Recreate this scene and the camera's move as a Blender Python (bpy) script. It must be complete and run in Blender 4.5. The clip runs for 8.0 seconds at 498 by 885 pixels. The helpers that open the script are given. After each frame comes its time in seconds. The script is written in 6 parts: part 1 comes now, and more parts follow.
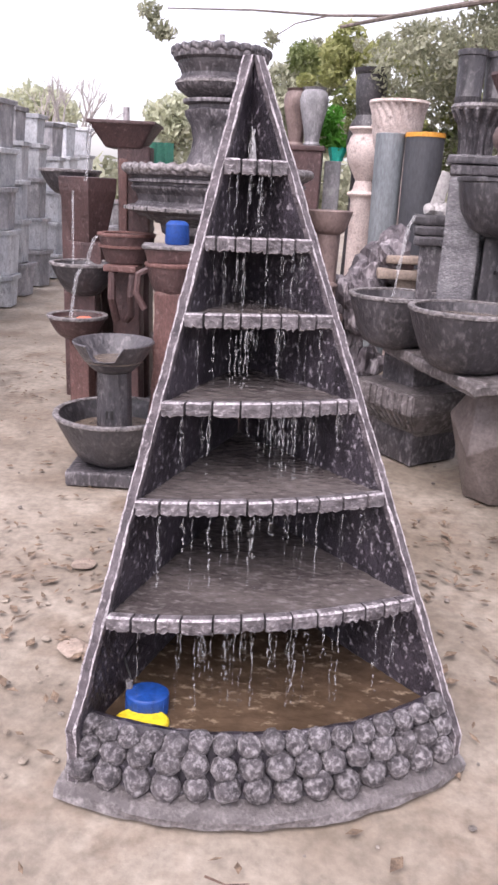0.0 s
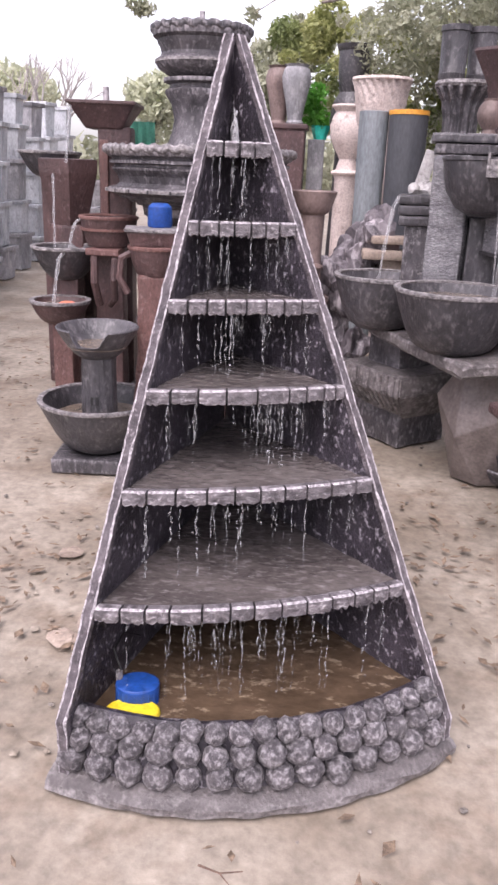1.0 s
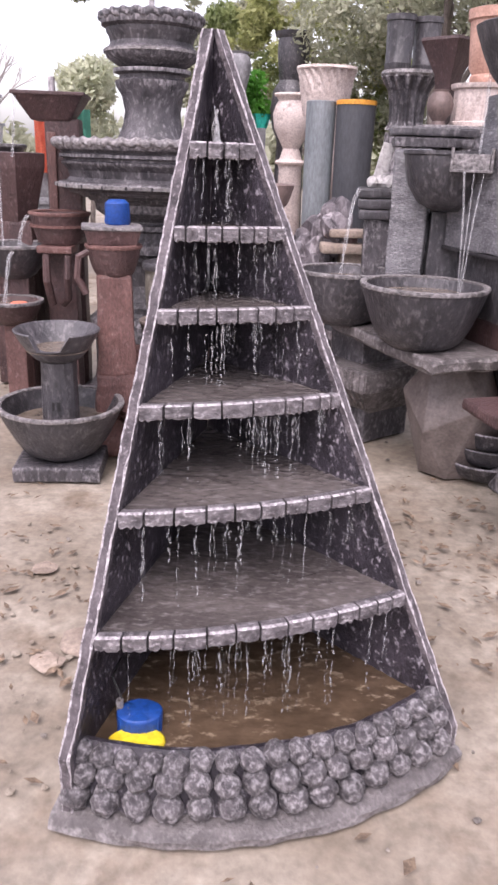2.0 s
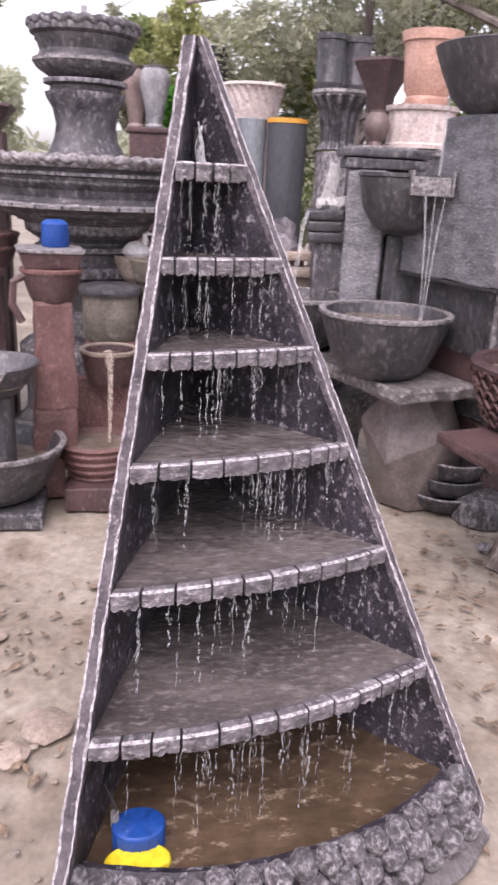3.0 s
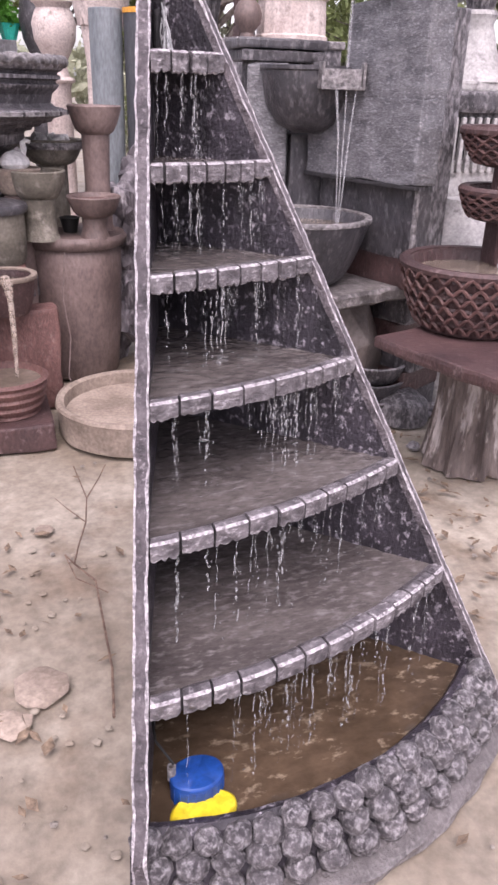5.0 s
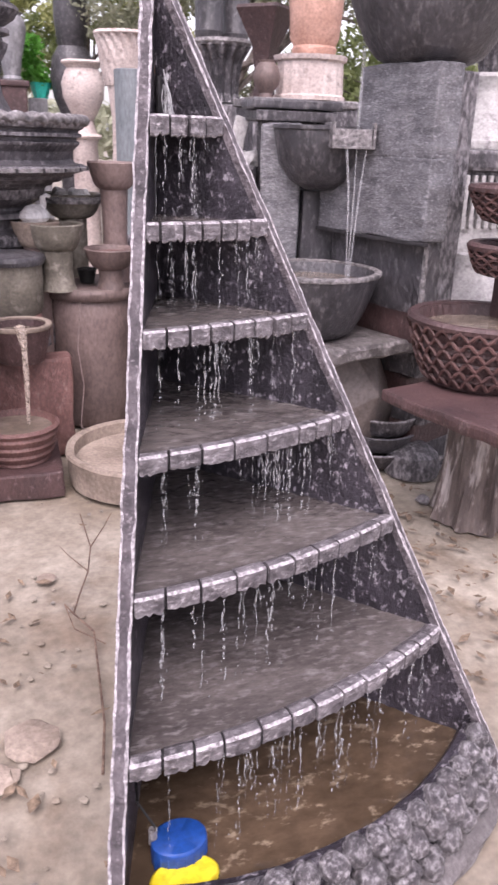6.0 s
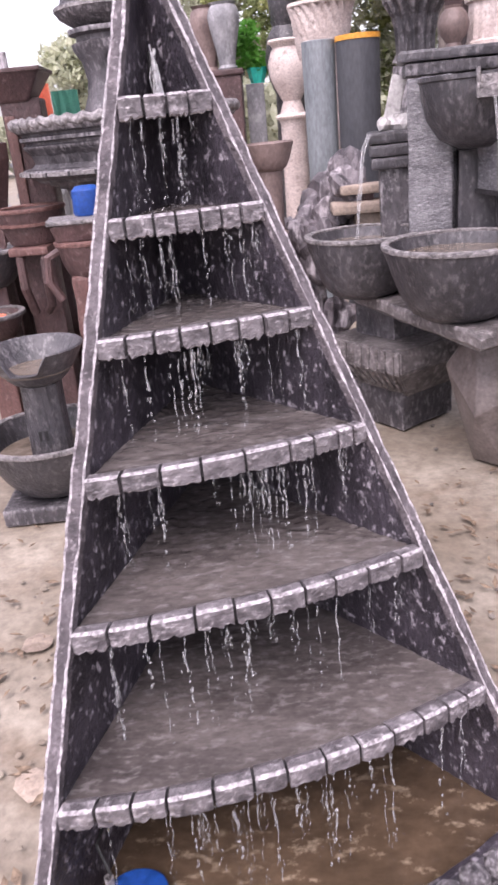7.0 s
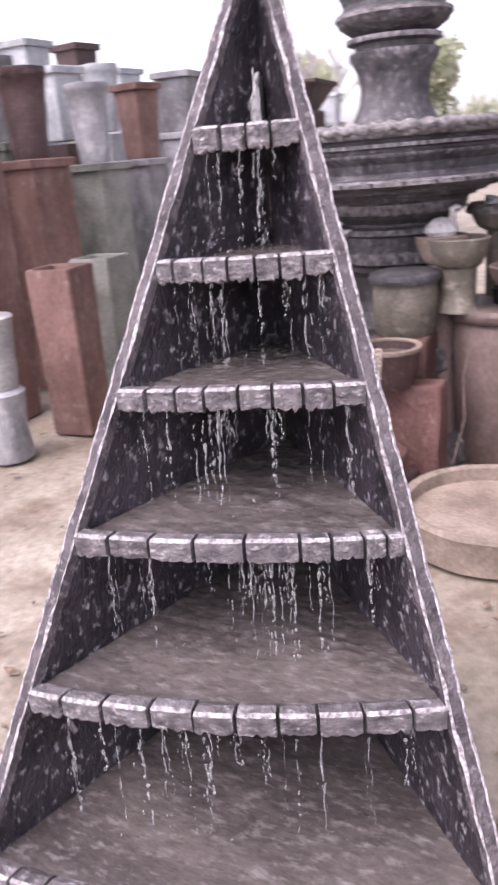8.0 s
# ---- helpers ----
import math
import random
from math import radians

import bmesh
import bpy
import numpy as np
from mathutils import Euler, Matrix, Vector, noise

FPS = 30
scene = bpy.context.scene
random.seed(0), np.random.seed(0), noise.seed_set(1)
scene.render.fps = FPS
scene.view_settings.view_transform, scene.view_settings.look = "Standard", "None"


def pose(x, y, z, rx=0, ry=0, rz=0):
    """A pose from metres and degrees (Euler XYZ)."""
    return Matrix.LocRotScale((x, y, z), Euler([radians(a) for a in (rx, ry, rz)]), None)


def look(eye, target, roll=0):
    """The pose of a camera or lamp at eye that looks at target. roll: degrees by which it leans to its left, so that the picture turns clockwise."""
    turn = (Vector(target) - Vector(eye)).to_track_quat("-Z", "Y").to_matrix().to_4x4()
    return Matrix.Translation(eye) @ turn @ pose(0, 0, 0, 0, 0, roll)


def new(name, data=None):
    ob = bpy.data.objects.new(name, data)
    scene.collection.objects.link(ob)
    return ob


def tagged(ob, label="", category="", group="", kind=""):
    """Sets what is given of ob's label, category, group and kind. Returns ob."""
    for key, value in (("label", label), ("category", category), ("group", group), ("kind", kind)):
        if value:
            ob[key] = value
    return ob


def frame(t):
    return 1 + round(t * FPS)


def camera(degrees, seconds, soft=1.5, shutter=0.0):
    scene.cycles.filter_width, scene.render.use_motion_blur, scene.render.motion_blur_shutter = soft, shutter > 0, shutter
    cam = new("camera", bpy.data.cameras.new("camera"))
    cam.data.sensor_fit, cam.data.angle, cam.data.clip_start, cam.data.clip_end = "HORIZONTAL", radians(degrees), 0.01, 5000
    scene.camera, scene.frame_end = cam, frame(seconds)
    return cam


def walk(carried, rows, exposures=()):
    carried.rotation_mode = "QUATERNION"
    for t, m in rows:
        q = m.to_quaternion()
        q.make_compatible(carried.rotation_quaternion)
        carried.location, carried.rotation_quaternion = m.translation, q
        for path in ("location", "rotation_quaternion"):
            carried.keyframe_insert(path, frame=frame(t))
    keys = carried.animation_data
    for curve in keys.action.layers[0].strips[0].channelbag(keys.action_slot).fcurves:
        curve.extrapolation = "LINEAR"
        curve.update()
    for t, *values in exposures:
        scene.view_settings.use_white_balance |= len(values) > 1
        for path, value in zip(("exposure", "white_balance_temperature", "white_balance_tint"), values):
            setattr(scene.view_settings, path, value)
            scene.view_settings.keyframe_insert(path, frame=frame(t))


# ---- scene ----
cam = camera(35.7, 8.0, soft=2.7, shutter=0.3)
PATH = [
    (0, (0.318, 0.208, 1.449), (0.109, 2.098, 0.83), 2.7),
    (0.5, (0.314, 0.219, 1.458), (0.127, 2.103, 0.812), 2.7),
    (1, (0.315, 0.231, 1.46), (0.143, 2.11, 0.795), 2.2),
    (1.5, (0.254, 0.235, 1.487), (0.148, 2.124, 0.839), 2.0),
    (1.7, (0.218, 0.248, 1.491), (0.162, 2.124, 0.799), 2.1),
    (2.8, (-0.016, 0.54, 1.509), (0.114, 2.421, 0.844), 2.4),
    (3, (-0.06, 0.575, 1.504), (0.163, 2.454, 0.857), 2.9),
    (3.5, (-0.252, 0.677, 1.501), (0.198, 2.477, 0.756), -0.1),
    (4, (-0.372, 0.729, 1.483), (0.202, 2.462, 0.666), 2.1),
    (4.2, (-0.378, 0.74, 1.471), (0.192, 2.464, 0.634), 1.5),
    (5.5, (-0.403, 0.768, 1.475), (0.204, 2.481, 0.639), 2.1),
    (6, (-0.33, 0.753, 1.49), (0.221, 2.532, 0.76), 2.0),
    (6.5, (0.007, 0.797, 1.476), (0.132, 2.638, 0.707), 1.0),
    (7, (0.252, 0.898, 1.471), (0.126, 2.741, 0.704), -5.8),
    (7.4, (0.427, 1.05, 1.477), (0.04, 2.892, 0.802), -4.0),
    (7.5, (0.456, 1.08, 1.487), (0.022, 2.925, 0.848), -4.4),
    (7.8, (0.594, 1.175, 1.516), (-0.105, 2.909, 0.804), -6.0),
    (8, (0.699, 1.246, 1.478), (-0.209, 2.889, 0.788), -4.8),
]
walk(cam, [(t, look(eye, target, roll)) for t, eye, target, roll in PATH], exposures=[(0.0, 1.20, 6450, 24), (3.0, 1.18, 6450, 26), (5.5, 1.18, 6450, 27), (6.5, 1.28, 6430, 27), (8.0, 1.34, 6400, 27)])

# ---- world and light ----
world = bpy.data.worlds.new("sky")
scene.world = world
world.use_nodes = True
wn = world.node_tree.nodes
sky = wn.new("ShaderNodeTexSky")
sky.sky_type = 'NISHITA'
sky.sun_disc = False
sky.sun_elevation, sky.sun_rotation = radians(58), radians(200)
sky.air_density, sky.dust_density, sky.ozone_density = 1.0, 2.5, 1.0
wn["Background"].inputs["Strength"].default_value = 0.15
haze = wn.new("ShaderNodeHueSaturation")
haze.inputs["Saturation"].default_value, haze.inputs["Value"].default_value = 0.28, 1.0
world.node_tree.links.new(sky.outputs["Color"], haze.inputs["Color"])
world.node_tree.links.new(haze.outputs["Color"], wn["Background"].inputs["Color"])
sun = new("sun", bpy.data.lights.new("sun", "SUN"))
sun.data.energy, sun.data.angle, sun.data.color = 1.4, radians(50), (1.0, 0.96, 0.91)
sun.matrix_world = look((-1.9, -5.2, 8.9), (0, 0, 0))

# ---- materials ----
def mat(name, dark, light, scale=8.0, rough=0.8, lo=0.35, hi=0.65, bump=0.3, fine=60.0, stretch=(1, 1, 1),
        brush=None, brush_at=(0.52, 0.64), brush_scale=25.0, random=0.0, metal=0.0, rough2=None, detail=6.0, edge=None, edge_at=(0.50, 0.58)):
    """Procedural surface: two tones by large noise, fine grain in the relief, and an optional dry-brushed third tone."""
    m = bpy.data.materials.new(name)
    m.use_nodes = True
    nt = m.node_tree
    n, l = nt.nodes, nt.links
    b = n["Principled BSDF"]
    tc = n.new("ShaderNodeTexCoord")
    mp = n.new("ShaderNodeMapping")
    mp.inputs["Scale"].default_value = stretch
    src = tc.outputs["Object"]
    if random:
        oi = n.new("ShaderNodeObjectInfo")
        mul = n.new("ShaderNodeVectorMath"); mul.operation = 'MULTIPLY_ADD'
        cmb = n.new("ShaderNodeCombineXYZ")
        for i in range(3):
            l.new(oi.outputs["Random"], cmb.inputs[i])
        mul.inputs[1].default_value = (37, 53, 71)
        l.new(cmb.outputs[0], mul.inputs[0]); l.new(src, mul.inputs[2])
        src = mul.outputs[0]
    l.new(src, mp.inputs["Vector"])
    def noise_node(s, d=detail):
        k = n.new("ShaderNodeTexNoise")
        k.inputs["Scale"].default_value, k.inputs["Detail"].default_value = s, d
        k.inputs["Roughness"].default_value = 0.62
        l.new(mp.outputs[0], k.inputs["Vector"])
        return k
    big, small = noise_node(scale), noise_node(fine, 4.0)
    ramp = n.new("ShaderNodeValToRGB")
    ramp.color_ramp.elements[0].position, ramp.color_ramp.elements[1].position = lo, hi
    ramp.color_ramp.elements[0].color, ramp.color_ramp.elements[1].color = (*dark, 1), (*light, 1)
    l.new(big.outputs["Fac"], ramp.inputs["Fac"])
    col = ramp.outputs["Color"]
    if brush:
        bn = noise_node(brush_scale, 8.0)
        br = n.new("ShaderNodeValToRGB")
        br.color_ramp.elements[0].position, br.color_ramp.elements[1].position = brush_at
        l.new(bn.outputs["Fac"], br.inputs["Fac"])
        mix = n.new("ShaderNodeMix"); mix.data_type = 'RGBA'
        l.new(br.outputs["Color"], mix.inputs["Factor"])
        l.new(col, mix.inputs["A"]); mix.inputs["B"].default_value = (*brush, 1)
        col = mix.outputs["Result"]
    if edge:
        ge = n.new("ShaderNodeNewGeometry")
        er = n.new("ShaderNodeValToRGB")
        er.color_ramp.elements[0].position, er.color_ramp.elements[1].position = edge_at
        pj = n.new("ShaderNodeMath"); pj.operation = 'MULTIPLY_ADD'
        en = noise_node(45, 3.0)
        l.new(en.outputs["Fac"], pj.inputs[0]); pj.inputs[1].default_value = 0.25
        ps = n.new("ShaderNodeMath"); ps.operation = 'SUBTRACT'; ps.inputs[1].default_value = 0.125
        l.new(ge.outputs["Pointiness"], ps.inputs[0]); l.new(ps.outputs[0], pj.inputs[2])
        l.new(pj.outputs[0], er.inputs["Fac"])
        emx = n.new("ShaderNodeMix"); emx.data_type = 'RGBA'
        l.new(er.outputs["Color"], emx.inputs["Factor"]); l.new(col, emx.inputs["A"]); emx.inputs["B"].default_value = (*edge, 1)
        col = emx.outputs["Result"]
    gm = n.new("ShaderNodeMix"); gm.data_type = 'RGBA'; gm.blend_type = 'MULTIPLY'
    gr = n.new("ShaderNodeMapRange")
    gr.inputs["From Min"].default_value, gr.inputs["From Max"].default_value = 0.3, 0.7
    gr.inputs["To Min"].default_value, gr.inputs["To Max"].default_value = 0.72, 1.2
    l.new(small.outputs["Fac"], gr.inputs["Value"])
    gm.inputs["Factor"].default_value = 1.0
    l.new(col, gm.inputs["A"]); l.new(gr.outputs[0], gm.inputs["B"])
    col = gm.outputs["Result"]
    if random:
        hs = n.new("ShaderNodeHueSaturation")
        vr = n.new("ShaderNodeMapRange")
        vr.inputs["To Min"].default_value, vr.inputs["To Max"].default_value = 1 - random, 1 + random
        l.new(oi.outputs["Random"], vr.inputs["Value"]); l.new(vr.outputs[0], hs.inputs["Value"])
        l.new(col, hs.inputs["Color"])
        col = hs.outputs["Color"]
    l.new(col, b.inputs["Base Color"])
    b.inputs["Metallic"].default_value = metal
    if rough2 is None:
        b.inputs["Roughness"].default_value = rough
    else:
        rr = n.new("ShaderNodeMapRange")
        rr.inputs["From Min"].default_value, rr.inputs["From Max"].default_value = lo, hi
        rr.inputs["To Min"].default_value, rr.inputs["To Max"].default_value = rough, rough2
        l.new(big.outputs["Fac"], rr.inputs["Value"]); l.new(rr.outputs[0], b.inputs["Roughness"])
    add = n.new("ShaderNodeMath"); add.operation = 'MULTIPLY_ADD'
    l.new(small.outputs["Fac"], add.inputs[0]); add.inputs[1].default_value = 0.5
    l.new(big.outputs["Fac"], add.inputs[2])
    bp = n.new("ShaderNodeBump")
    bp.inputs["Strength"].default_value, bp.inputs["Distance"].default_value = bump, 0.02
    l.new(add.outputs[0], bp.inputs["Height"]); l.new(bp.outputs[0], b.inputs["Normal"])
    return m

def glow_mix(m, amount):
    """Lets part of the light straight through a thin water surface."""
    nt = m.node_tree
    n, l = nt.nodes, nt.links
    tr, mx = n.new("ShaderNodeBsdfTransparent"), n.new("ShaderNodeMixShader")
    mx.inputs[0].default_value = amount
    l.new(n["Principled BSDF"].outputs[0], mx.inputs[1]); l.new(tr.outputs[0], mx.inputs[2])
    l.new(mx.outputs[0], n["Material Output"].inputs["Surface"])
    return m

M_PLANK = mat("charcoal_cement", (0.010, 0.008, 0.012), (0.056, 0.047, 0.060), 9, 0.38, 0.36, 0.70, brush=(0.38, 0.35, 0.385), brush_at=(0.555, 0.70), brush_scale=62, bump=0.55, fine=130, stretch=(1, 1, 0.75), detail=10.0)
M_EDGE = mat("lilac_grey_cement", (0.038, 0.031, 0.036), (0.150, 0.128, 0.140), 18, 0.55, 0.34, 0.66, brush=(0.34, 0.30, 0.32), brush_at=(0.56, 0.76), brush_scale=70, bump=0.8, fine=120, detail=9.0)
M_ARRIS = mat("silver_dry_brushed_arris", (0.17, 0.148, 0.16), (0.60, 0.56, 0.585), 80, 0.55, 0.32, 0.64, bump=0.6, fine=160)
M_LIP = mat("lip_tile_cement", (0.060, 0.052, 0.058), (0.215, 0.195, 0.208), 30, 0.42, 0.34, 0.66, bump=0.6, fine=110, random=0.18, stretch=(1, 1, 1.6), brush=(0.46, 0.43, 0.45), brush_at=(0.55, 0.72), brush_scale=60, detail=9.0)
M_GROOVE = mat("dark_joint", (0.010, 0.009, 0.010), (0.03, 0.027, 0.03), 30, 0.6)
# The grey brush paints pale sky reflections onto the shelf's water film.
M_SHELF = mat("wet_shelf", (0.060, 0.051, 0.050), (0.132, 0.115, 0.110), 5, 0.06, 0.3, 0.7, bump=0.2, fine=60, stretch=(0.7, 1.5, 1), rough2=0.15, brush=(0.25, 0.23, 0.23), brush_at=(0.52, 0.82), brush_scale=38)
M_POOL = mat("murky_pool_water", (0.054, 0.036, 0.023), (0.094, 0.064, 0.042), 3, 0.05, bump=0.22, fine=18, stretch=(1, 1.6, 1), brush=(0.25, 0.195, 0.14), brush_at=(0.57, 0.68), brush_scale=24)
M_BALL = mat("pebble_cement", (0.060, 0.053, 0.060), (0.23, 0.21, 0.223), 1.3, 0.42, 0.34, 0.66, brush=(0.58, 0.55, 0.57), brush_at=(0.48, 0.74), brush_scale=2.6, bump=1.0, fine=9, random=0.2, detail=10.0)
M_APRON = mat("apron_cement", (0.062, 0.054, 0.055), (0.138, 0.123, 0.124), 7, 0.55, bump=0.7, fine=90, edge=(0.28, 0.26, 0.26), edge_at=(0.55, 0.7))
M_GREYPOT = mat("dark_grey_pot", (0.026, 0.025, 0.029), (0.088, 0.082, 0.090), 8, 0.42, 0.3, 0.7, brush=(0.20, 0.187, 0.195), brush_at=(0.52, 0.78), brush_scale=38, bump=0.6, random=0.25, stretch=(1, 1, 0.5), detail=9.0)
M_GREYRIM = mat("worn_grey_rim", (0.085, 0.078, 0.080), (0.30, 0.278, 0.28), 30, 0.55, bump=0.5)
M_STONE = mat("weathered_grey_stone", (0.024, 0.022, 0.026), (0.092, 0.084, 0.092), 9, 0.5, brush=(0.24, 0.225, 0.235), brush_at=(0.53, 0.76), brush_scale=40, bump=0.9, stretch=(1, 1, 0.55), random=0.2, edge=(0.46, 0.43, 0.45), edge_at=(0.545, 0.66), detail=9.0)
M_PANEL = mat("chiselled_slate_panel", (0.085, 0.082, 0.090), (0.185, 0.18, 0.192), 16, 0.16, 0.34, 0.66, brush=(0.34, 0.33, 0.35), brush_at=(0.52, 0.80), brush_scale=80, bump=0.6, fine=130, stretch=(0.6, 0.6, 1.2), detail=9.0)
M_RED = mat("oxide_red_cement", (0.090, 0.042, 0.038), (0.190, 0.098, 0.086), 5, 0.6, 0.3, 0.7, brush=(0.25, 0.165, 0.15), brush_at=(0.56, 0.76), brush_scale=42, bump=0.6, random=0.2, fine=80, stretch=(1, 1, 0.6))
M_MAROON = mat("maroon_pot", (0.038, 0.021, 0.022), (0.100, 0.056, 0.054), 5, 0.5, 0.3, 0.7, brush=(0.19, 0.135, 0.13), brush_at=(0.57, 0.76), brush_scale=42, bump=0.6, random=0.2, fine=80, stretch=(1, 1, 0.6))
M_BARREL = mat("muddy_terracotta", (0.098, 0.068, 0.062), (0.205, 0.148, 0.135), 4, 0.6, brush=(0.085, 0.056, 0.052), brush_at=(0.56, 0.78), brush_scale=7, bump=0.3, stretch=(1, 1, 0.6), random=0.15)
M_CLAY = mat("dusty_clay", (0.20, 0.155, 0.125), (0.36, 0.29, 0.24), 5, 0.85, bump=0.25, random=0.12)
M_TERRA = mat("terracotta", (0.36, 0.20, 0.15), (0.55, 0.34, 0.27), 5, 0.75, bump=0.2, random=0.12)
M_CREAM = mat("pinkish_cream_plaster", (0.48, 0.39, 0.36), (0.70, 0.60, 0.56), 7, 0.75, bump=0.3, brush=(0.30, 0.24, 0.22), brush_at=(0.55, 0.70), brush_scale=14, random=0.1)
M_WHITE = mat("white_plaster", (0.58, 0.55, 0.54), (0.80, 0.78, 0.77), 10, 0.6, bump=0.2)
M_SLATEBLUE = mat("slate_blue_planter", (0.15, 0.17, 0.185), (0.25, 0.27, 0.285), 4, 0.55, bump=0.1, stretch=(1, 1, 0.3), random=0.25)
M_DARKPLANTER = mat("graphite_planter", (0.045, 0.047, 0.055), (0.075, 0.077, 0.085), 4, 0.5, bump=0.1, stretch=(1, 1, 0.3))
M_ORANGE = mat("orange_band", (0.55, 0.22, 0.02), (0.68, 0.33, 0.05), 8, 0.6, bump=0.1)
M_GREENISH = mat("mossy_green_planter", (0.14, 0.145, 0.128), (0.26, 0.26, 0.238), 5, 0.75, bump=0.3, random=0.15)
# Cement paled towards blue, with the distance haze painted into the colour.
M_HAZEBLUE = mat("haze_paled_planter", (0.33, 0.345, 0.37), (0.54, 0.555, 0.58), 5, 0.75, bump=0.3, stretch=(1, 1, 0.5), random=0.22, brush=(0.22, 0.225, 0.24), brush_at=(0.55, 0.72), brush_scale=14)
M_GREYPLANTER = mat("ash_grey_planter", (0.15, 0.15, 0.162), (0.31, 0.303, 0.317), 5, 0.75, bump=0.3, stretch=(1, 1, 0.5), random=0.3, brush=(0.45, 0.44, 0.45), brush_at=(0.53, 0.72), brush_scale=11)
M_REDPLANTER = mat("brick_red_planter", (0.12, 0.062, 0.053), (0.215, 0.125, 0.108), 5, 0.75, bump=0.3, stretch=(1, 1, 0.5), random=0.2, brush=(0.27, 0.20, 0.18), brush_at=(0.55, 0.74), brush_scale=22)
M_BARK = mat("carved_bark_cement", (0.055, 0.040, 0.036), (0.20, 0.16, 0.145), 11, 0.7, bump=1.0, stretch=(1, 1, 0.22), fine=50, brush=(0.42, 0.37, 0.35), brush_at=(0.54, 0.62), brush_scale=16)
M_WOODBARK = mat("tree_bark", (0.09, 0.075, 0.065), (0.24, 0.20, 0.18), 10, 0.85, bump=0.6, stretch=(1, 1, 0.3))
M_PALEBARK = mat("pale_grey_bark", (0.30, 0.27, 0.255), (0.46, 0.43, 0.41), 10, 0.85, bump=0.4, stretch=(1, 1, 0.3))
M_WATER = mat("falling_water", (0.50, 0.50, 0.52), (0.74, 0.74, 0.76), 40, 0.12, bump=0.2)
M_FOAM = mat("white_foam", (0.55, 0.55, 0.57), (0.78, 0.78, 0.80), 60, 0.3, bump=0.5)
glow_mix(M_FOAM, 0.62)
glow_mix(M_WATER, 0.79)
M_MURK = mat("pot_water", (0.12, 0.095, 0.075), (0.22, 0.18, 0.15), 5, 0.06, bump=0.15, fine=22)
M_TANWATER = mat("muddy_stream", (0.34, 0.27, 0.22), (0.55, 0.46, 0.40), 30, 0.15, bump=0.3)
glow_mix(M_TANWATER, 0.5)
M_BLUE = mat("blue_plastic", (0.005, 0.042, 0.21), (0.009, 0.070, 0.31), 12, 0.5, bump=0.1)
M_YELLOW = mat("yellow_plastic", (0.60, 0.46, 0.010), (0.75, 0.60, 0.03), 9, 0.4, bump=0.05)
M_BLACK = mat("black_plastic", (0.008, 0.008, 0.008), (0.02, 0.02, 0.02), 9, 0.5, bump=0.05)
M_TEAL = mat("teal_plastic", (0.0, 0.36, 0.28), (0.02, 0.50, 0.40), 9, 0.4, bump=0.1)
M_LEAF = mat("leaf_green", (0.16, 0.205, 0.075), (0.32, 0.365, 0.16), 2.5, 0.6, bump=0.1)
M_LEAFY = mat("leaf_yellow_green", (0.26, 0.29, 0.10), (0.46, 0.47, 0.22), 2.5, 0.6, bump=0.1)
# Both leaf colours are lightened to carry the haze of the distance.
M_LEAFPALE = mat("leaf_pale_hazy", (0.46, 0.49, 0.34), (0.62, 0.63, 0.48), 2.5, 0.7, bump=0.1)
M_LEAFGREY = mat("leaf_dusty_hazed", (0.29, 0.305, 0.205), (0.50, 0.505, 0.385), 2.5, 0.7, bump=0.1)
M_LEAFBRIGHT = mat("leaf_bright", (0.06, 0.24, 0.03), (0.16, 0.42, 0.07), 4, 0.5, bump=0.1)
M_DRYLEAF = mat("dry_leaf", (0.095, 0.066, 0.046), (0.25, 0.18, 0.125), 30, 0.8, bump=0.2)
M_TWIG = mat("dry_twig", (0.085, 0.050, 0.038), (0.18, 0.12, 0.09), 30, 0.8, bump=0.2)
def leafy(m, amount=0.45):
    """Light shines through thin leaves."""
    nt = m.node_tree
    n, l = nt.nodes, nt.links
    tr, mx = n.new("ShaderNodeBsdfTranslucent"), n.new("ShaderNodeMixShader")
    mx.inputs[0].default_value = amount
    src = n["Principled BSDF"].inputs["Base Color"].links[0].from_socket
    l.new(src, tr.inputs["Color"])
    l.new(n["Principled BSDF"].outputs[0], mx.inputs[1]); l.new(tr.outputs[0], mx.inputs[2])
    l.new(mx.outputs[0], n["Material Output"].inputs["Surface"])
for leaf_mat in (M_LEAF, M_LEAFY, M_LEAFPALE, M_LEAFGREY, M_LEAFBRIGHT):
    leafy(leaf_mat)
M_LIGHTSTONE = mat("pale_grey_plaster", (0.30, 0.29, 0.285), (0.50, 0.48, 0.475), 7, 0.75, bump=0.3, brush=(0.16, 0.15, 0.15), brush_at=(0.54, 0.70), brush_scale=14)
M_ROCK = mat("rubble_stone", (0.12, 0.105, 0.095), (0.33, 0.29, 0.255), 9, 0.85, bump=0.5, random=0.2)

def ground_material():
    m = mat("packed_mud", (0.205, 0.168, 0.130), (0.345, 0.302, 0.250), 1.1, 0.5, 0.38, 0.62, brush=(0.185, 0.142, 0.106), brush_at=(0.50, 0.66), brush_scale=2.3, bump=0.35, fine=26, rough2=0.9)
    return m
M_GROUND = ground_material()

# ---- mesh helpers ----
def part(name, bm, material, parent=None, label="", smooth=False):
    me = bpy.data.meshes.new(name)
    bm.normal_update()
    bm.to_mesh(me); bm.free()
    me.materials.append(material)
    if smooth:
        me.polygons.foreach_set("use_smooth", [True] * len(me.polygons))
        me.set_sharp_from_angle(angle=radians(40))
    ob = new(name, me)
    if parent:
        ob.parent = parent
    if label:
        ob["label"] = label
    return ob

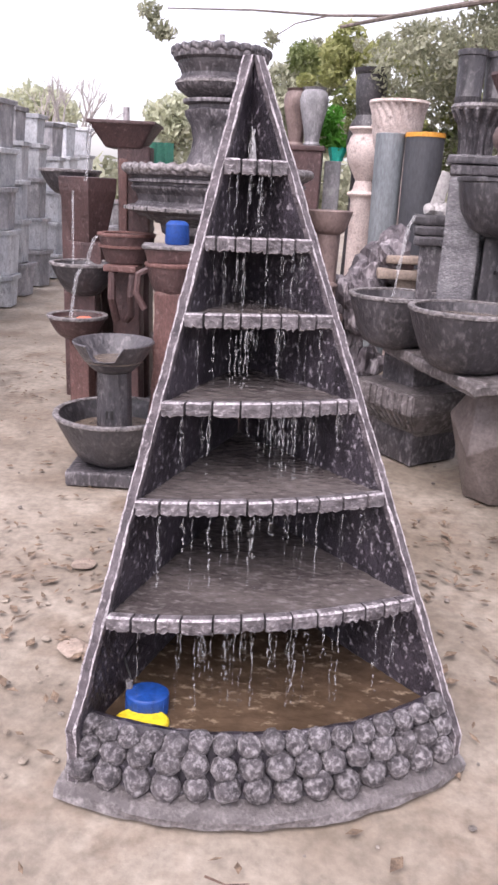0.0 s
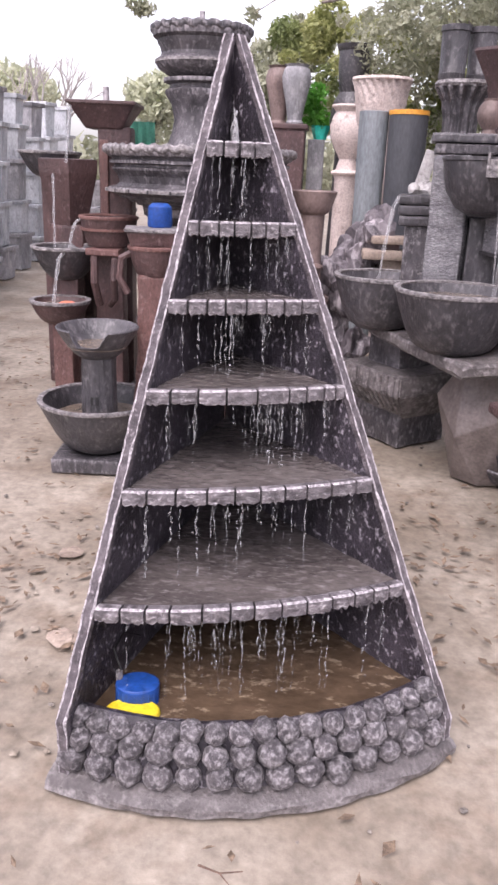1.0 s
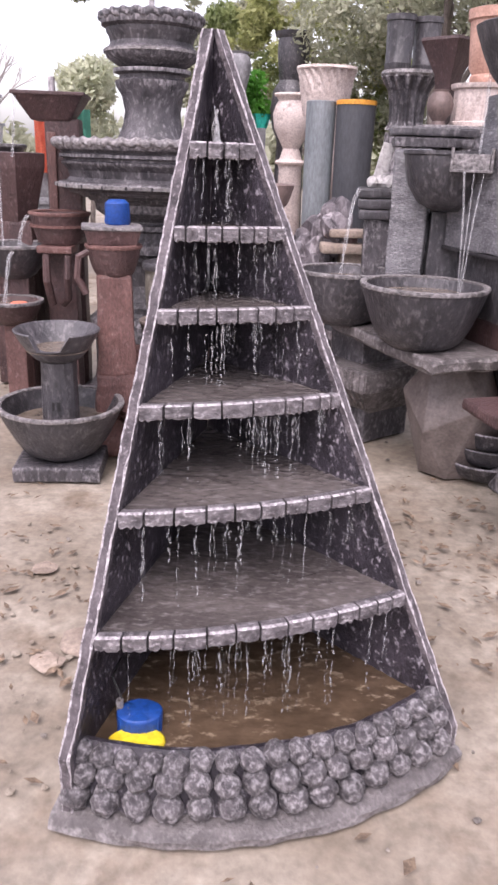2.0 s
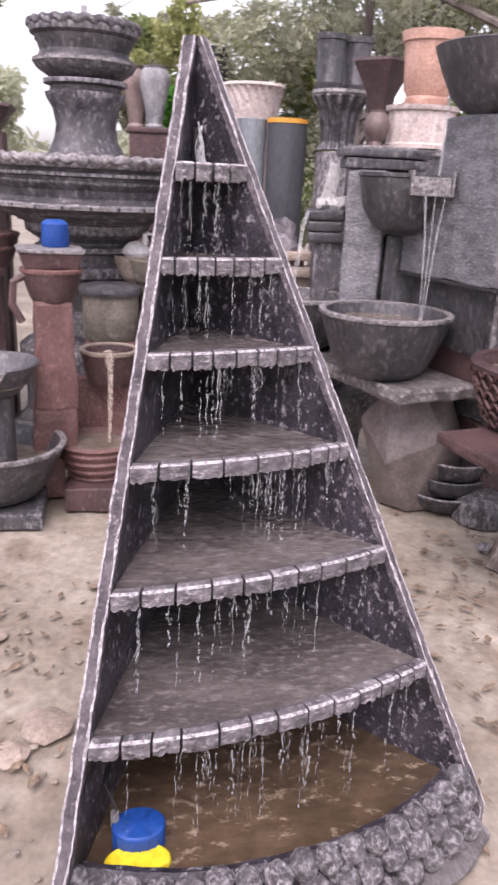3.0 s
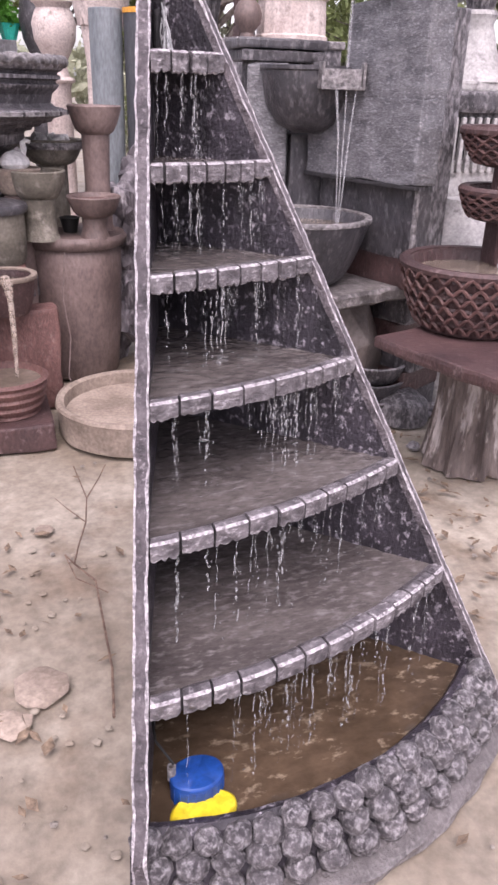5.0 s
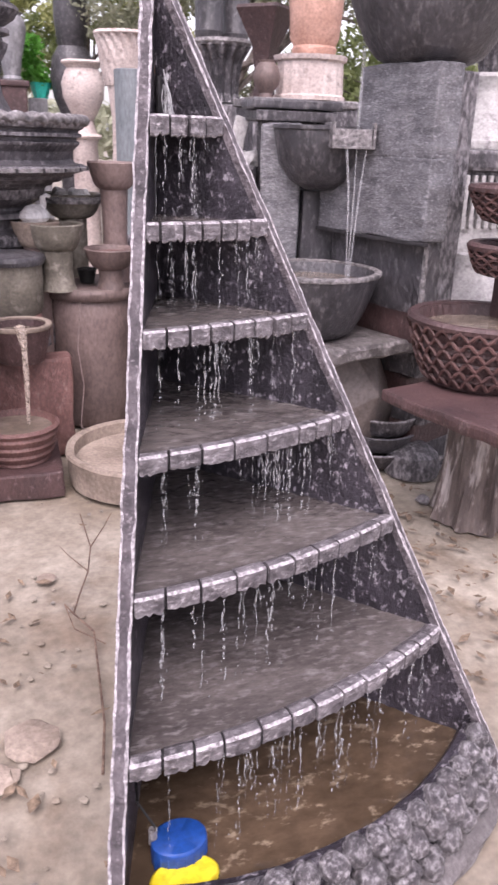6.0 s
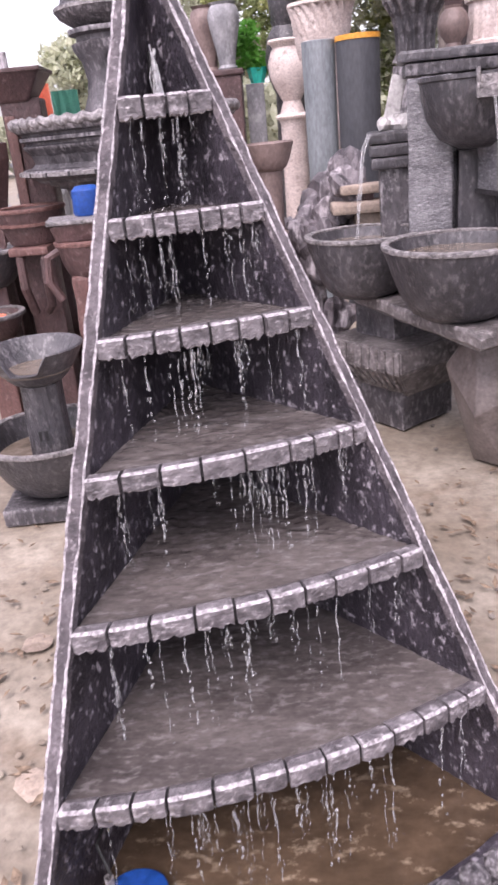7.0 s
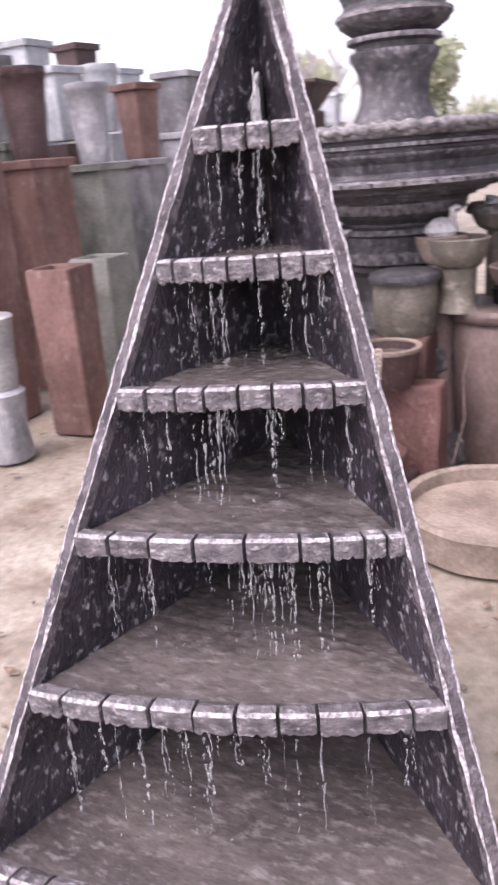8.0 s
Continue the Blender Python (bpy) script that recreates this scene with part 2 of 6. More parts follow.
def thing(name, x, y, z, label, category, rz=0.0, group="", kind=""):
    ob = new(name)
    ob.empty_display_size = 0.1
    ob.matrix_basis = pose(x, y, z, 0, 0, rz)
    return tagged(ob, label, category, group, kind)

def lathe(profile, seg=32, wob=0.0, sides=0, freq=0, amp=0.0, squash=1.0):
    """A turned shape from (radius, height) pairs; wob roughens it, freq and amp flute it."""
    bm = bmesh.new()
    rings = []
    for r, z in profile:
        ring = []
        for i in range(seg):
            a = 2 * math.pi * i / seg
            rr = r
            if r > 1e-4:
                if freq:
                    rr *= 1 + amp * math.cos(freq * a)
                if wob:
                    rr += wob * (noise.noise(Vector((math.cos(a) * 3, math.sin(a) * 3, z * 14 + r * 5))))
            ring.append(bm.verts.new((rr * math.cos(a), squash * rr * math.sin(a), z)) if r > 1e-4 else None)
        if r <= 1e-4:
            ring = [bm.verts.new((0, 0, z))] * seg
        rings.append(ring)
    for a, b in zip(rings, rings[1:]):
        for i in range(seg):
            j = (i + 1) % seg
            vs = []
            for v in (a[i], a[j], b[j], b[i]):
                if v not in vs:
                    vs.append(v)
            if len(vs) > 2:
                bm.faces.new(vs)
    first, last = rings[0], rings[-1]
    if first[0] is not first[1] and last[0] is not last[1]:
        for i in range(seg):
            j = (i + 1) % seg
            bm.faces.new((last[i], last[j], first[j], first[i]))
    bmesh.ops.recalc_face_normals(bm, faces=bm.faces)
    return bm

def box(sx, sy, sz, x=0, y=0, z=0, bevel=0.006, taper=1.0, wob=0.0, cuts=0, rot=0.0):
    """A box standing on z, with rounded edges; taper scales its foot."""
    bm = bmesh.new()
    bmesh.ops.create_cube(bm, size=1.0)
    for v in bm.verts:
        k = taper if v.co.z < 0 else 1.0
        v.co = Vector((v.co.x * sx * k, v.co.y * sy * k, (v.co.z + 0.5) * sz))
    if bevel:
        bmesh.ops.bevel(bm, geom=bm.edges[:], offset=min(bevel, 0.3 * min(sx, sy, sz)), segments=2, affect='EDGES', profile=0.6)
    if cuts:
        bmesh.ops.subdivide_edges(bm, edges=[e for e in bm.edges if e.calc_length() > 0.03], cuts=cuts, use_grid_fill=True)
    if wob:
        for v in bm.verts:
            v.co += wob * noise.noise_vector(v.co * 11 + Vector((x * 7, y * 5, sz * 3)))
    bmesh.ops.transform(bm, matrix=pose(x, y, z, 0, 0, rot), verts=bm.verts)
    return bm

def join(*bms):
    out = bms[0]
    for b in bms[1:]:
        me = bpy.data.meshes.new("tmp")
        b.to_mesh(me); b.free()
        out.from_mesh(me)
        bpy.data.meshes.remove(me)
    return out

def moved(bm, m):
    bmesh.ops.transform(bm, matrix=m, verts=bm.verts)
    return bm

def tube(points, radius, seg=6, taper=1.0, bm=None, jitter=0.0):
    """A round bar along points; taper is the end's share of the radius."""
    bm = bm or bmesh.new()
    pts = [Vector(p) for p in points]
    prev = None
    for i, p in enumerate(pts):
        d = (pts[min(i + 1, len(pts) - 1)] - pts[max(i - 1, 0)]).normalized()
        u = d.orthogonal().normalized() if abs(d.z) > 0.9 or i == 0 else d.cross(Vector((0, 0, 1))).normalized()
        if prev is not None:
            u = (prev - prev.dot(d) * d).normalized()
        prev = u
        w = d.cross(u)
        r = radius * (1 + (taper - 1) * i / (len(pts) - 1)) * (1 + jitter * (random.random() - 0.5))
        ring = [bm.verts.new(p + r * (math.cos(k) * u + math.sin(k) * w)) for k in [2 * math.pi * s / seg for s in range(seg)]]
        if i:
            for s in range(seg):
                bm.faces.new((last[s], last[(s + 1) % seg], ring[(s + 1) % seg], ring[s]))
        else:
            bm.faces.new(ring[::-1])
        last = ring
    bm.faces.new(last)
    return bm

def rock(r, seed, flat=0.6):
    bm = bmesh.new()
    bmesh.ops.create_icosphere(bm, subdivisions=2, radius=r)
    for v in bm.verts:
        k = 1 + 0.45 * noise.noise(v.co * (1.6 / r) + Vector((seed * 3.1, seed * 1.7, 0)))
        v.co = Vector((v.co.x * k, v.co.y * k, v.co.z * k * flat))
    return bm

# ---- ground ----
def ground():
    xs = [-220, -90, -40, -20, -12] + [-8 + 0.25 * i for i in range(65)] + [12, 20, 40, 90, 220]
    ys = [-60, -25, -12, -6] + [-3 + 0.25 * i for i in range(61)] + [14, 18, 25, 40, 70, 120, 300]
    bm = bmesh.new()
    grid = []
    for y in ys:
        row = []
        for x in xs:
            z = 0.0
            d = math.hypot(x, y - 3)
            if d < 10:
                z = -0.012 + 0.016 * noise.noise(Vector((x * 1.3, y * 1.3, 0))) + 0.008 * noise.noise(Vector((x * 4, y * 4, 3)))
            row.append(bm.verts.new((x, y, min(z, 0.004) - 0.003)))
        grid.append(row)
    for a, b in zip(grid, grid[1:]):
        for i in range(len(xs) - 1):
            bm.faces.new((a[i], a[i + 1], b[i + 1], b[i]))
    return tagged(part("ground", bm, M_GROUND, smooth=True), "trodden sandy mud yard, damp in patches", "ground", kind="structure")
ground()

# ---- the stepped wedge fountain ----
FX, FY, APEX = 0.008, 2.66, 1.835
TH_L, TH_R = radians(-14.5), radians(45.5)
K_L, K_R = 0.592, 0.562
def polar(th, r, z):
    return Vector((r * math.sin(th), -r * math.cos(th), z))
def edge_radius(th, z):
    u = (th - TH_L) / (TH_R - TH_L)
    return (K_L + (K_R - K_L) * u) * (APEX - z)
def lip_radius(th, z, q):
    u = 2 * (th - TH_L) / (TH_R - TH_L) - 1
    return (edge_radius(th, z - 0.02) + 0.003) * (1 - q * (1 - u * u))

fountain = thing("tiered_fountain", FX, FY, 0, "dark grey cement wedge fountain with six spilling shelves and pebbled basin", "fountain")

def side_panel(th, sign, k):
    """One leaning side board: a triangle in an upright plane, thick and slightly uneven."""
    bm = bmesh.new()
    out = Vector((math.cos(th), math.sin(th), 0)) * sign
    t = 0.023
    rows = 46
    grids = []
    for off in (0.0, t):
        rowsv = []
        for i in range(rows + 1):
            z = (APEX - 0.02) * i / rows
            R = min(max(k * (APEX - z), 0.012), 0.972)
            line = []
            for j in range(7):
                r = R * j / 6
                wobble = 0.004 * noise.noise(Vector((r * 9, z * 9, off * 50 + sign)))
                v = polar(th, r, z) + out * (off + (wobble if off else wobble * 0.6))
                line.append(bm.verts.new(v))
            rowsv.append(line)
        grids.append(rowsv)
        for a, b in zip(rowsv, rowsv[1:]):
            for j in range(6):
                bm.faces.new((a[j], a[j + 1], b[j + 1], b[j]))
    g0, g1 = grids
    for i in range(rows):
        for j in (0, 6):
            bm.faces.new((g0[i][j], g0[i + 1][j], g1[i + 1][j], g1[i][j]))
    for j in range(6):
        bm.faces.new((g0[0][j], g0[0][j + 1], g1[0][j + 1], g1[0][j]))
        bm.faces.new((g0[rows][j], g0[rows][j + 1], g1[rows][j + 1], g1[rows][j]))
    bmesh.ops.recalc_face_normals(bm, faces=bm.faces)
    return part("side_panel", bm, M_PLANK, fountain)

def edge_strip(th, sign, k):
    """The chipped nosing along a board's sloping front, with ragged pale arrises."""
    bm = bmesh.new()
    out = Vector((math.cos(th), math.sin(th), 0)) * sign
    n = 300
    last = None
    for i in range(n + 1):
        z = 0.02 + (APEX - 0.035) * i / n
        R = min(max(k * (APEX - z), 0.0), 0.975)
        def j(s, a=0.003):
            return 0.7 * a * noise.noise(Vector((z * 17, s * 7.3, sign * 3))) + 0.4 * a * noise.noise(Vector((z * 61, s * 4.7, sign)))
        w0, w1 = -0.003 + j(1, 0.004), 0.026 + j(2, 0.004)
        d0, d1 = -0.012 + j(3), 0.009 + j(4)
        a0, a1 = max(0.0006, 0.0026 + j(8, 0.006)), max(0.0006, 0.0026 + j(9, 0.006))
        pts = [polar(th, R + d0, z) + out * w0, polar(th, R + d1 - a0 * 0.8, z) + out * w0, polar(th, R + d1, z) + out * (w0 + a0)]
        pts += [polar(th, R + d1 - 0.002 + j(5 + f, 0.004), z) + out * (w0 + a0 + (w1 - w0 - a0 - a1) * f) for f in (0.1, 0.5, 0.9)]
        pts += [polar(th, R + d1, z) + out * (w1 - a1), polar(th, R + d1 - a1 * 0.8, z) + out * w1, polar(th, R + d0, z) + out * w1]
        ring = [bm.verts.new(p) for p in pts]
        if last:
            for s in range(9):
                bm.faces.new((last[s], last[(s + 1) % 9], ring[(s + 1) % 9], ring[s])).material_index = 1 if s in (1, 2, 5, 6) else 0
        else:
            bm.faces.new(ring)
        last = ring
    bm.faces.new(last[::-1])
    bmesh.ops.recalc_face_normals(bm, faces=bm.faces)
    ob = part("edge_strip", bm, M_EDGE, fountain, "lilac-grey cement edge with pale chipped arrises")
    ob.data.materials.append(M_ARRIS)
    return ob
for th, sign, k in ((TH_L, -1, K_L), (TH_R, 1, K_R)):
    side_panel(th, sign, k)
    edge_strip(th, sign, k)

def deg(*a):
    return [radians(v) for v in a]
# lip top height, straightness of the lip, angles of the joints between the lip stones
SHELVES = [
    (1.532, 0.105, deg(0, 15, 29)),
    (1.325, 0.10, deg(-8.5, 1.5, 10, 19.5, 28, 36)),
    (1.130, 0.10, deg(-7.5, -0.5, 6.5, 15, 23.5, 31, 38)),
    (0.915, 0.09, deg(-8, -0.5, 7.7, 17.2, 27.4, 33, 38.6, 42.4)),
    (0.686, 0.08, deg(-9.2, -3.2, 3.7, 10.2, 16.3, 22.4, 28, 34.3, 40.7)),
    (0.432, 0.065, deg(-10, -5.8, -1.6, 4.1, 9.3, 13.8, 19.1, 24.2, 29.3, 34.2, 38.4, 41.8)),
]
def rippled(th, r, z, amount):
    """Height of the small waves that run out over a wet shelf."""
    if not amount:
        return 0.0
    p = polar(th, r, z)
    n1 = noise.noise(p * 9)
    wave = math.sin(r * 150 + 9 * n1 + 5 * noise.noise(p * 24)) * max(0.0, 0.15 + 0.9 * noise.noise(p * 7 + Vector((3, 1, 0))))
    return amount * (0.5 * wave + 0.55 * noise.noise(p * 34) + 0.35 * noise.noise(p * 75 + Vector((0, 0, 5))))
def sector(z0, z1, radius, inner=0.0, n=28, m=7, ripple=0.0):
    """A slab between the two boards, with radius(th) as its front."""
    bm = bmesh.new()
    tops, bots = [], []
    for i in range(n + 1):
        th = TH_L + (TH_R - TH_L) * i / n
        R = radius(th)
        r_in = inner(th) if callable(inner) else inner
        tops.append([bm.verts.new(polar(th, r_in + (R - r_in) * (j + 0.02) / (m + 0.02), z1 + rippled(th, r_in + (R - r_in) * (j + 0.02) / (m + 0.02), z1, ripple))) for j in range(m + 1)])
        bots.append([bm.verts.new(polar(th, r_in + (R - r_in) * (j + 0.02) / (m + 0.02), z0)) for j in range(m + 1)])
    for g, flip in ((tops, False), (bots, True)):
        for a, b in zip(g, g[1:]):
            for j in range(m):
                bm.faces.new((a[j], a[j + 1], b[j + 1], b[j]))
    for i in range(n):
        for j in (0, m):
            bm.faces.new((tops[i][j], tops[i + 1][j], bots[i + 1][j], bots[i][j]))
    for i in (0, n):
        for j in range(m):
            bm.faces.new((tops[i][j], tops[i][j + 1], bots[i][j + 1], bots[i][j]))
    bmesh.ops.recalc_face_normals(bm, faces=bm.faces)
    return bm

def lip_stone(a0, a1, ztop, q, seed, holder):
    """One flat-faced block of a shelf's lip, with pale upper and ragged lower edges."""
    rnd = random.Random(seed)
    bm = bmesh.new()
    n = 8
    R0 = lip_radius((a0 + a1) / 2, ztop, q)
    gap = 0.0030 / R0
    proud = rnd.uniform(-0.003, 0.004)
    h = rnd.uniform(0.036, 0.042)
    rings = []
    for i in range(n + 1):
        th = a0 + gap + (a1 - a0 - 2 * gap) * i / n
        R = lip_radius(th, ztop, q) + proud
        e = 0.0016 if i in (0, n) else 0.0
        ragged = 0.009 * noise.noise(Vector((th * 70, seed, 0))) + 0.002 * rnd.uniform(-1, 1)
        c = 0.0032 + 0.0018 * noise.noise(Vector((th * 90, seed, 4)))
        sec = [(R - 0.036, ztop - 0.006), (R - 0.022, ztop + 0.001), (R - c - e, ztop + 0.0015 - e), (R + 0.003 - e, ztop - c),
               (R + 0.0035 - e + 0.001 * rnd.uniform(-1, 1), ztop - 0.020), (R + 0.003 - e, ztop - h + c + ragged), (R - c - e, ztop - h + ragged), (R - 0.022, ztop - h + 0.004 + ragged * 0.4), (R - 0.036, ztop - 0.030)]
        rings.append([bm.verts.new(polar(th, r, z)) for r, z in sec])
    k = len(rings[0])
    for a, b in zip(rings, rings[1:]):
        for s in range(k):
            bm.faces.new((a[s], a[(s + 1) % k], b[(s + 1) % k], b[s])).material_index = 1 if s in (2, 5) else 0
    bm.faces.new(rings[0][::-1]); bm.faces.new(rings[-1])
    bmesh.ops.recalc_face_normals(bm, faces=bm.faces)
    ob = part("lip_stone", bm, M_LIP, holder)
    ob.data.materials.append(M_ARRIS)
    return ob
for si, (zt, q, joints) in enumerate(SHELVES):
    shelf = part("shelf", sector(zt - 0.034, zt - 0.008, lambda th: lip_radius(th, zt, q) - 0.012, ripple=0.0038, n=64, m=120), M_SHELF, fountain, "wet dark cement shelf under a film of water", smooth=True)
    backing = part("lip_joint", sector(zt - 0.034, zt - 0.005, lambda th: lip_radius(th, zt, q) - 0.006, inner=lambda th: lip_radius(th, zt, q) - 0.032, m=1), M_GROOVE, shelf)
    stops = [TH_L + 0.004] + list(joints) + [TH_R - 0.004]
    for ji, (a0, a1) in enumerate(zip(stops, stops[1:])):
        lip_stone(a0, a1, zt, q, si * 31 + ji, shelf)

# basin: wall, pebbles in three rows, apron, water
BL, BR = radians(-16.6), radians(45.6)
def ring_wall(prof, a0, a1, n=48, wob=0.004, seed=0):
    bm = bmesh.new()
    rings = []
    for i in range(n + 1):
        th = a0 + (a1 - a0) * i / n
        rings.append([bm.verts.new(polar(th, r + wob * noise.noise(Vector((th * 13, r * 30, z * 30 + seed))), max(0.0, z + (wob * noise.noise(Vector((th * 17, r * 9, seed + 5.0))) if z > 0.001 else 0)))) for r, z in prof])
    k = len(prof)
    for a, b in zip(rings, rings[1:]):
        for s in range(k):
            bm.faces.new((a[s], a[(s + 1) % k], b[(s + 1) % k], b[s]))
    bm.faces.new(rings[0]); bm.faces.new(rings[-1][::-1])
    bmesh.ops.recalc_face_normals(bm, faces=bm.faces)
    return bm
basin = part("basin_wall", ring_wall([(0.872, 0.0), (0.985, 0.0), (0.955, 0.06), (0.93, 0.13), (0.916, 0.176), (0.904, 0.190), (0.888, 0.186), (0.876, 0.165)], BL, BR), M_PLANK, fountain)
part("apron", ring_wall([(0.93, 0.0), (1.012, 0.0), (1.010, 0.020), (0.994, 0.034), (0.955, 0.050), (0.93, 0.045)], radians(-17.3), radians(47.0), wob=0.010, n=70), M_APRON, fountain, "smooth grey cement apron with a broken edge", smooth=True)
part("basin_floor", sector(0.0, 0.05, lambda th: 0.88, m=4), M_PLANK, fountain)
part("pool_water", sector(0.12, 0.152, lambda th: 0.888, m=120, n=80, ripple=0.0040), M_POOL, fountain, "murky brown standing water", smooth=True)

def pebble_mesh(seed):
    bm = bmesh.new()
    bmesh.ops.create_icosphere(bm, subdivisions=3, radius=1.0)
    for v in bm.verts:
        v.co *= 1 + 0.18 * noise.noise(v.co * 1.7 + Vector((seed * 5.0, 0, 0))) + 0.10 * noise.noise(v.co * 5 + Vector((0, seed * 3.0, 0))) + 0.05 * noise.noise(v.co * 11 + Vector((0, seed * 3.0, 2)))
    me = bpy.data.meshes.new("pebble")
    bm.to_mesh(me); bm.free()
    me.materials.append(M_BALL)
    me.polygons.foreach_set("use_smooth", [True] * len(me.polygons))
    return me
PEBBLES = [pebble_mesh(s) for s in range(5)]
rnd = random.Random(4)
for row, (r, z, rad, count) in enumerate(((0.962, 0.076, 0.0345, 14), (0.944, 0.128, 0.0330, 15), (0.922, 0.176, 0.0290, 17))):
    for i in range(count):
        th = BL + (BR - BL) * (i + 0.5 + (0.5 if row == 1 else 0.0) * 0.9 - (0.22 if row == 1 else 0)) / count
        ob = new("pebble", PEBBLES[rnd.randrange(5)])
        ob.parent = basin
        s = rad * rnd.uniform(0.95, 1.06)
        ob.matrix_basis = Matrix.LocRotScale(polar(th, r + rnd.uniform(-0.004, 0.004), z - (0.010 if row == 2 and th < radians(0) else 0.0) + rnd.uniform(-0.004, 0.004)), Euler((rnd.uniform(0, 6), rnd.uniform(0, 6), rnd.uniform(0, 6))), (s * rnd.uniform(0.95, 1.1), s * rnd.uniform(0.95, 1.1), s))

# inlet at the top
inlet = lathe([(0.006, 0), (0.008, 0.0), (0.008, 0.09), (0.006, 0.09)], 12)
part("inlet_pipe", moved(inlet, Matrix.Translation(polar(radians(15), 0.022, 1.525))), M_GROOVE, fountain)

# ---- falling water ----
def strand(bm, start, length, out, w, rnd):
    """A broken thread of water: a few ragged streaks one under the other, then drops."""
    sway, f = rnd.uniform(-0.006, 0.006), rnd.uniform(0.0, 0.12)
    while f < 0.97:
        ln = rnd.choice((0.05, 0.08, 0.12, 0.2, 0.36)) * rnd.uniform(0.7, 1.2) * (1.0 if f < 0.5 else 0.45)
        g, pts = min(f + ln, 1.0), []
        side = Vector((rnd.uniform(-0.002, 0.002), rnd.uniform(-0.002, 0.002), 0))
        for i in range(7):
            h = f + (g - f) * i / 6
            pts.append(start + side + out * (0.008 * math.sqrt(h)) + Vector((sway * h + 0.0016 * math.sin(17 * h + 9 * side.x), 0, -h * length)))
        tube(pts, w * rnd.uniform(0.6, 1.15) * (1.0 - 0.35 * f), 5, 0.5, bm, jitter=1.6)
        f = g + rnd.uniform(0.01, 0.10)
    for i in range(4):
        h = rnd.uniform(0.3, 1.0)
        c = start + out * 0.012 + Vector((rnd.uniform(-0.008, 0.008), rnd.uniform(-0.006, 0.006), -h * length))
        tube([c, c + Vector((0, 0, -rnd.uniform(0.003, 0.009)))], w * rnd.uniform(0.4, 0.7), 4, 0.5, bm)

def falls():
    rnd = random.Random(11)
    floors = [s[0] for s in SHELVES[1:]] + [0.155]
    counts = (9, 14, 19, 21, 20, 24)
    for (zt, q, joints), zf, c in zip(SHELVES, floors, counts):
        bm = bmesh.new()
        for i in range(c):
            u = min(max(rnd.gauss(0.50, 0.26), 0.08), 0.93)
            th = TH_L + (TH_R - TH_L) * u
            R = lip_radius(th, zt, q) - 0.012
            hgt = zt - 0.034 - zf
            if rnd.random() < 0.3:
                hgt *= rnd.uniform(0.25, 0.7)
            strand(bm, polar(th, R, zt - 0.030), hgt, polar(th, 1, 0), rnd.choice((0.0009, 0.0012, 0.0016, 0.0022, 0.0030)), rnd)
            if rnd.random() < 0.35:
                strand(bm, polar(th + 0.012, R, zt - 0.030), hgt * rnd.uniform(0.3, 0.9), polar(th, 1, 0), 0.0017, rnd)
        for i in range(24):
            th = TH_L + (TH_R - TH_L) * min(max(rnd.gauss(0.5, 0.2), 0.05), 0.95)
            c2 = polar(th, edge_radius(th, zf) * rnd.uniform(0.55, 0.86) if zf > 0.2 else rnd.uniform(0.62, 0.80), zf + rnd.uniform(-0.004, 0.022))
            tube([c2, c2 + Vector((rnd.uniform(-0.004, 0.004), rnd.uniform(-0.003, 0.003), rnd.uniform(0.001, 0.006)))], rnd.uniform(0.0006, 0.0014), 4, 0.6, bm)
        part("falling_water", bm, M_WATER, fountain, "thin broken threads of falling water", smooth=True)["kind"] = "stuff"
    a = radians(15)
    bm = bmesh.new()
    for i in range(20):
        f = rnd.random()
        top = polar(a + rnd.uniform(-0.10, 0.10), 0.050 + 0.008 * rnd.random(), 1.628 - 0.07 * f)
        end = polar(a + rnd.uniform(-0.16, 0.16), 0.066 + 0.018 * rnd.random(), 1.530)
        mid = top.lerp(end, 0.5) + Vector((rnd.uniform(-0.006, 0.006), -0.004, 0.004))
        tube([top, top.lerp(mid, 0.5), mid, mid.lerp(end, 0.5), end], rnd.uniform(0.0010, 0.0030), 5, 0.6, bm, jitter=1.4)
    part("water_jet", bm, M_FOAM, fountain, "small gush of white water", smooth=True)["kind"] = "stuff"
falls()

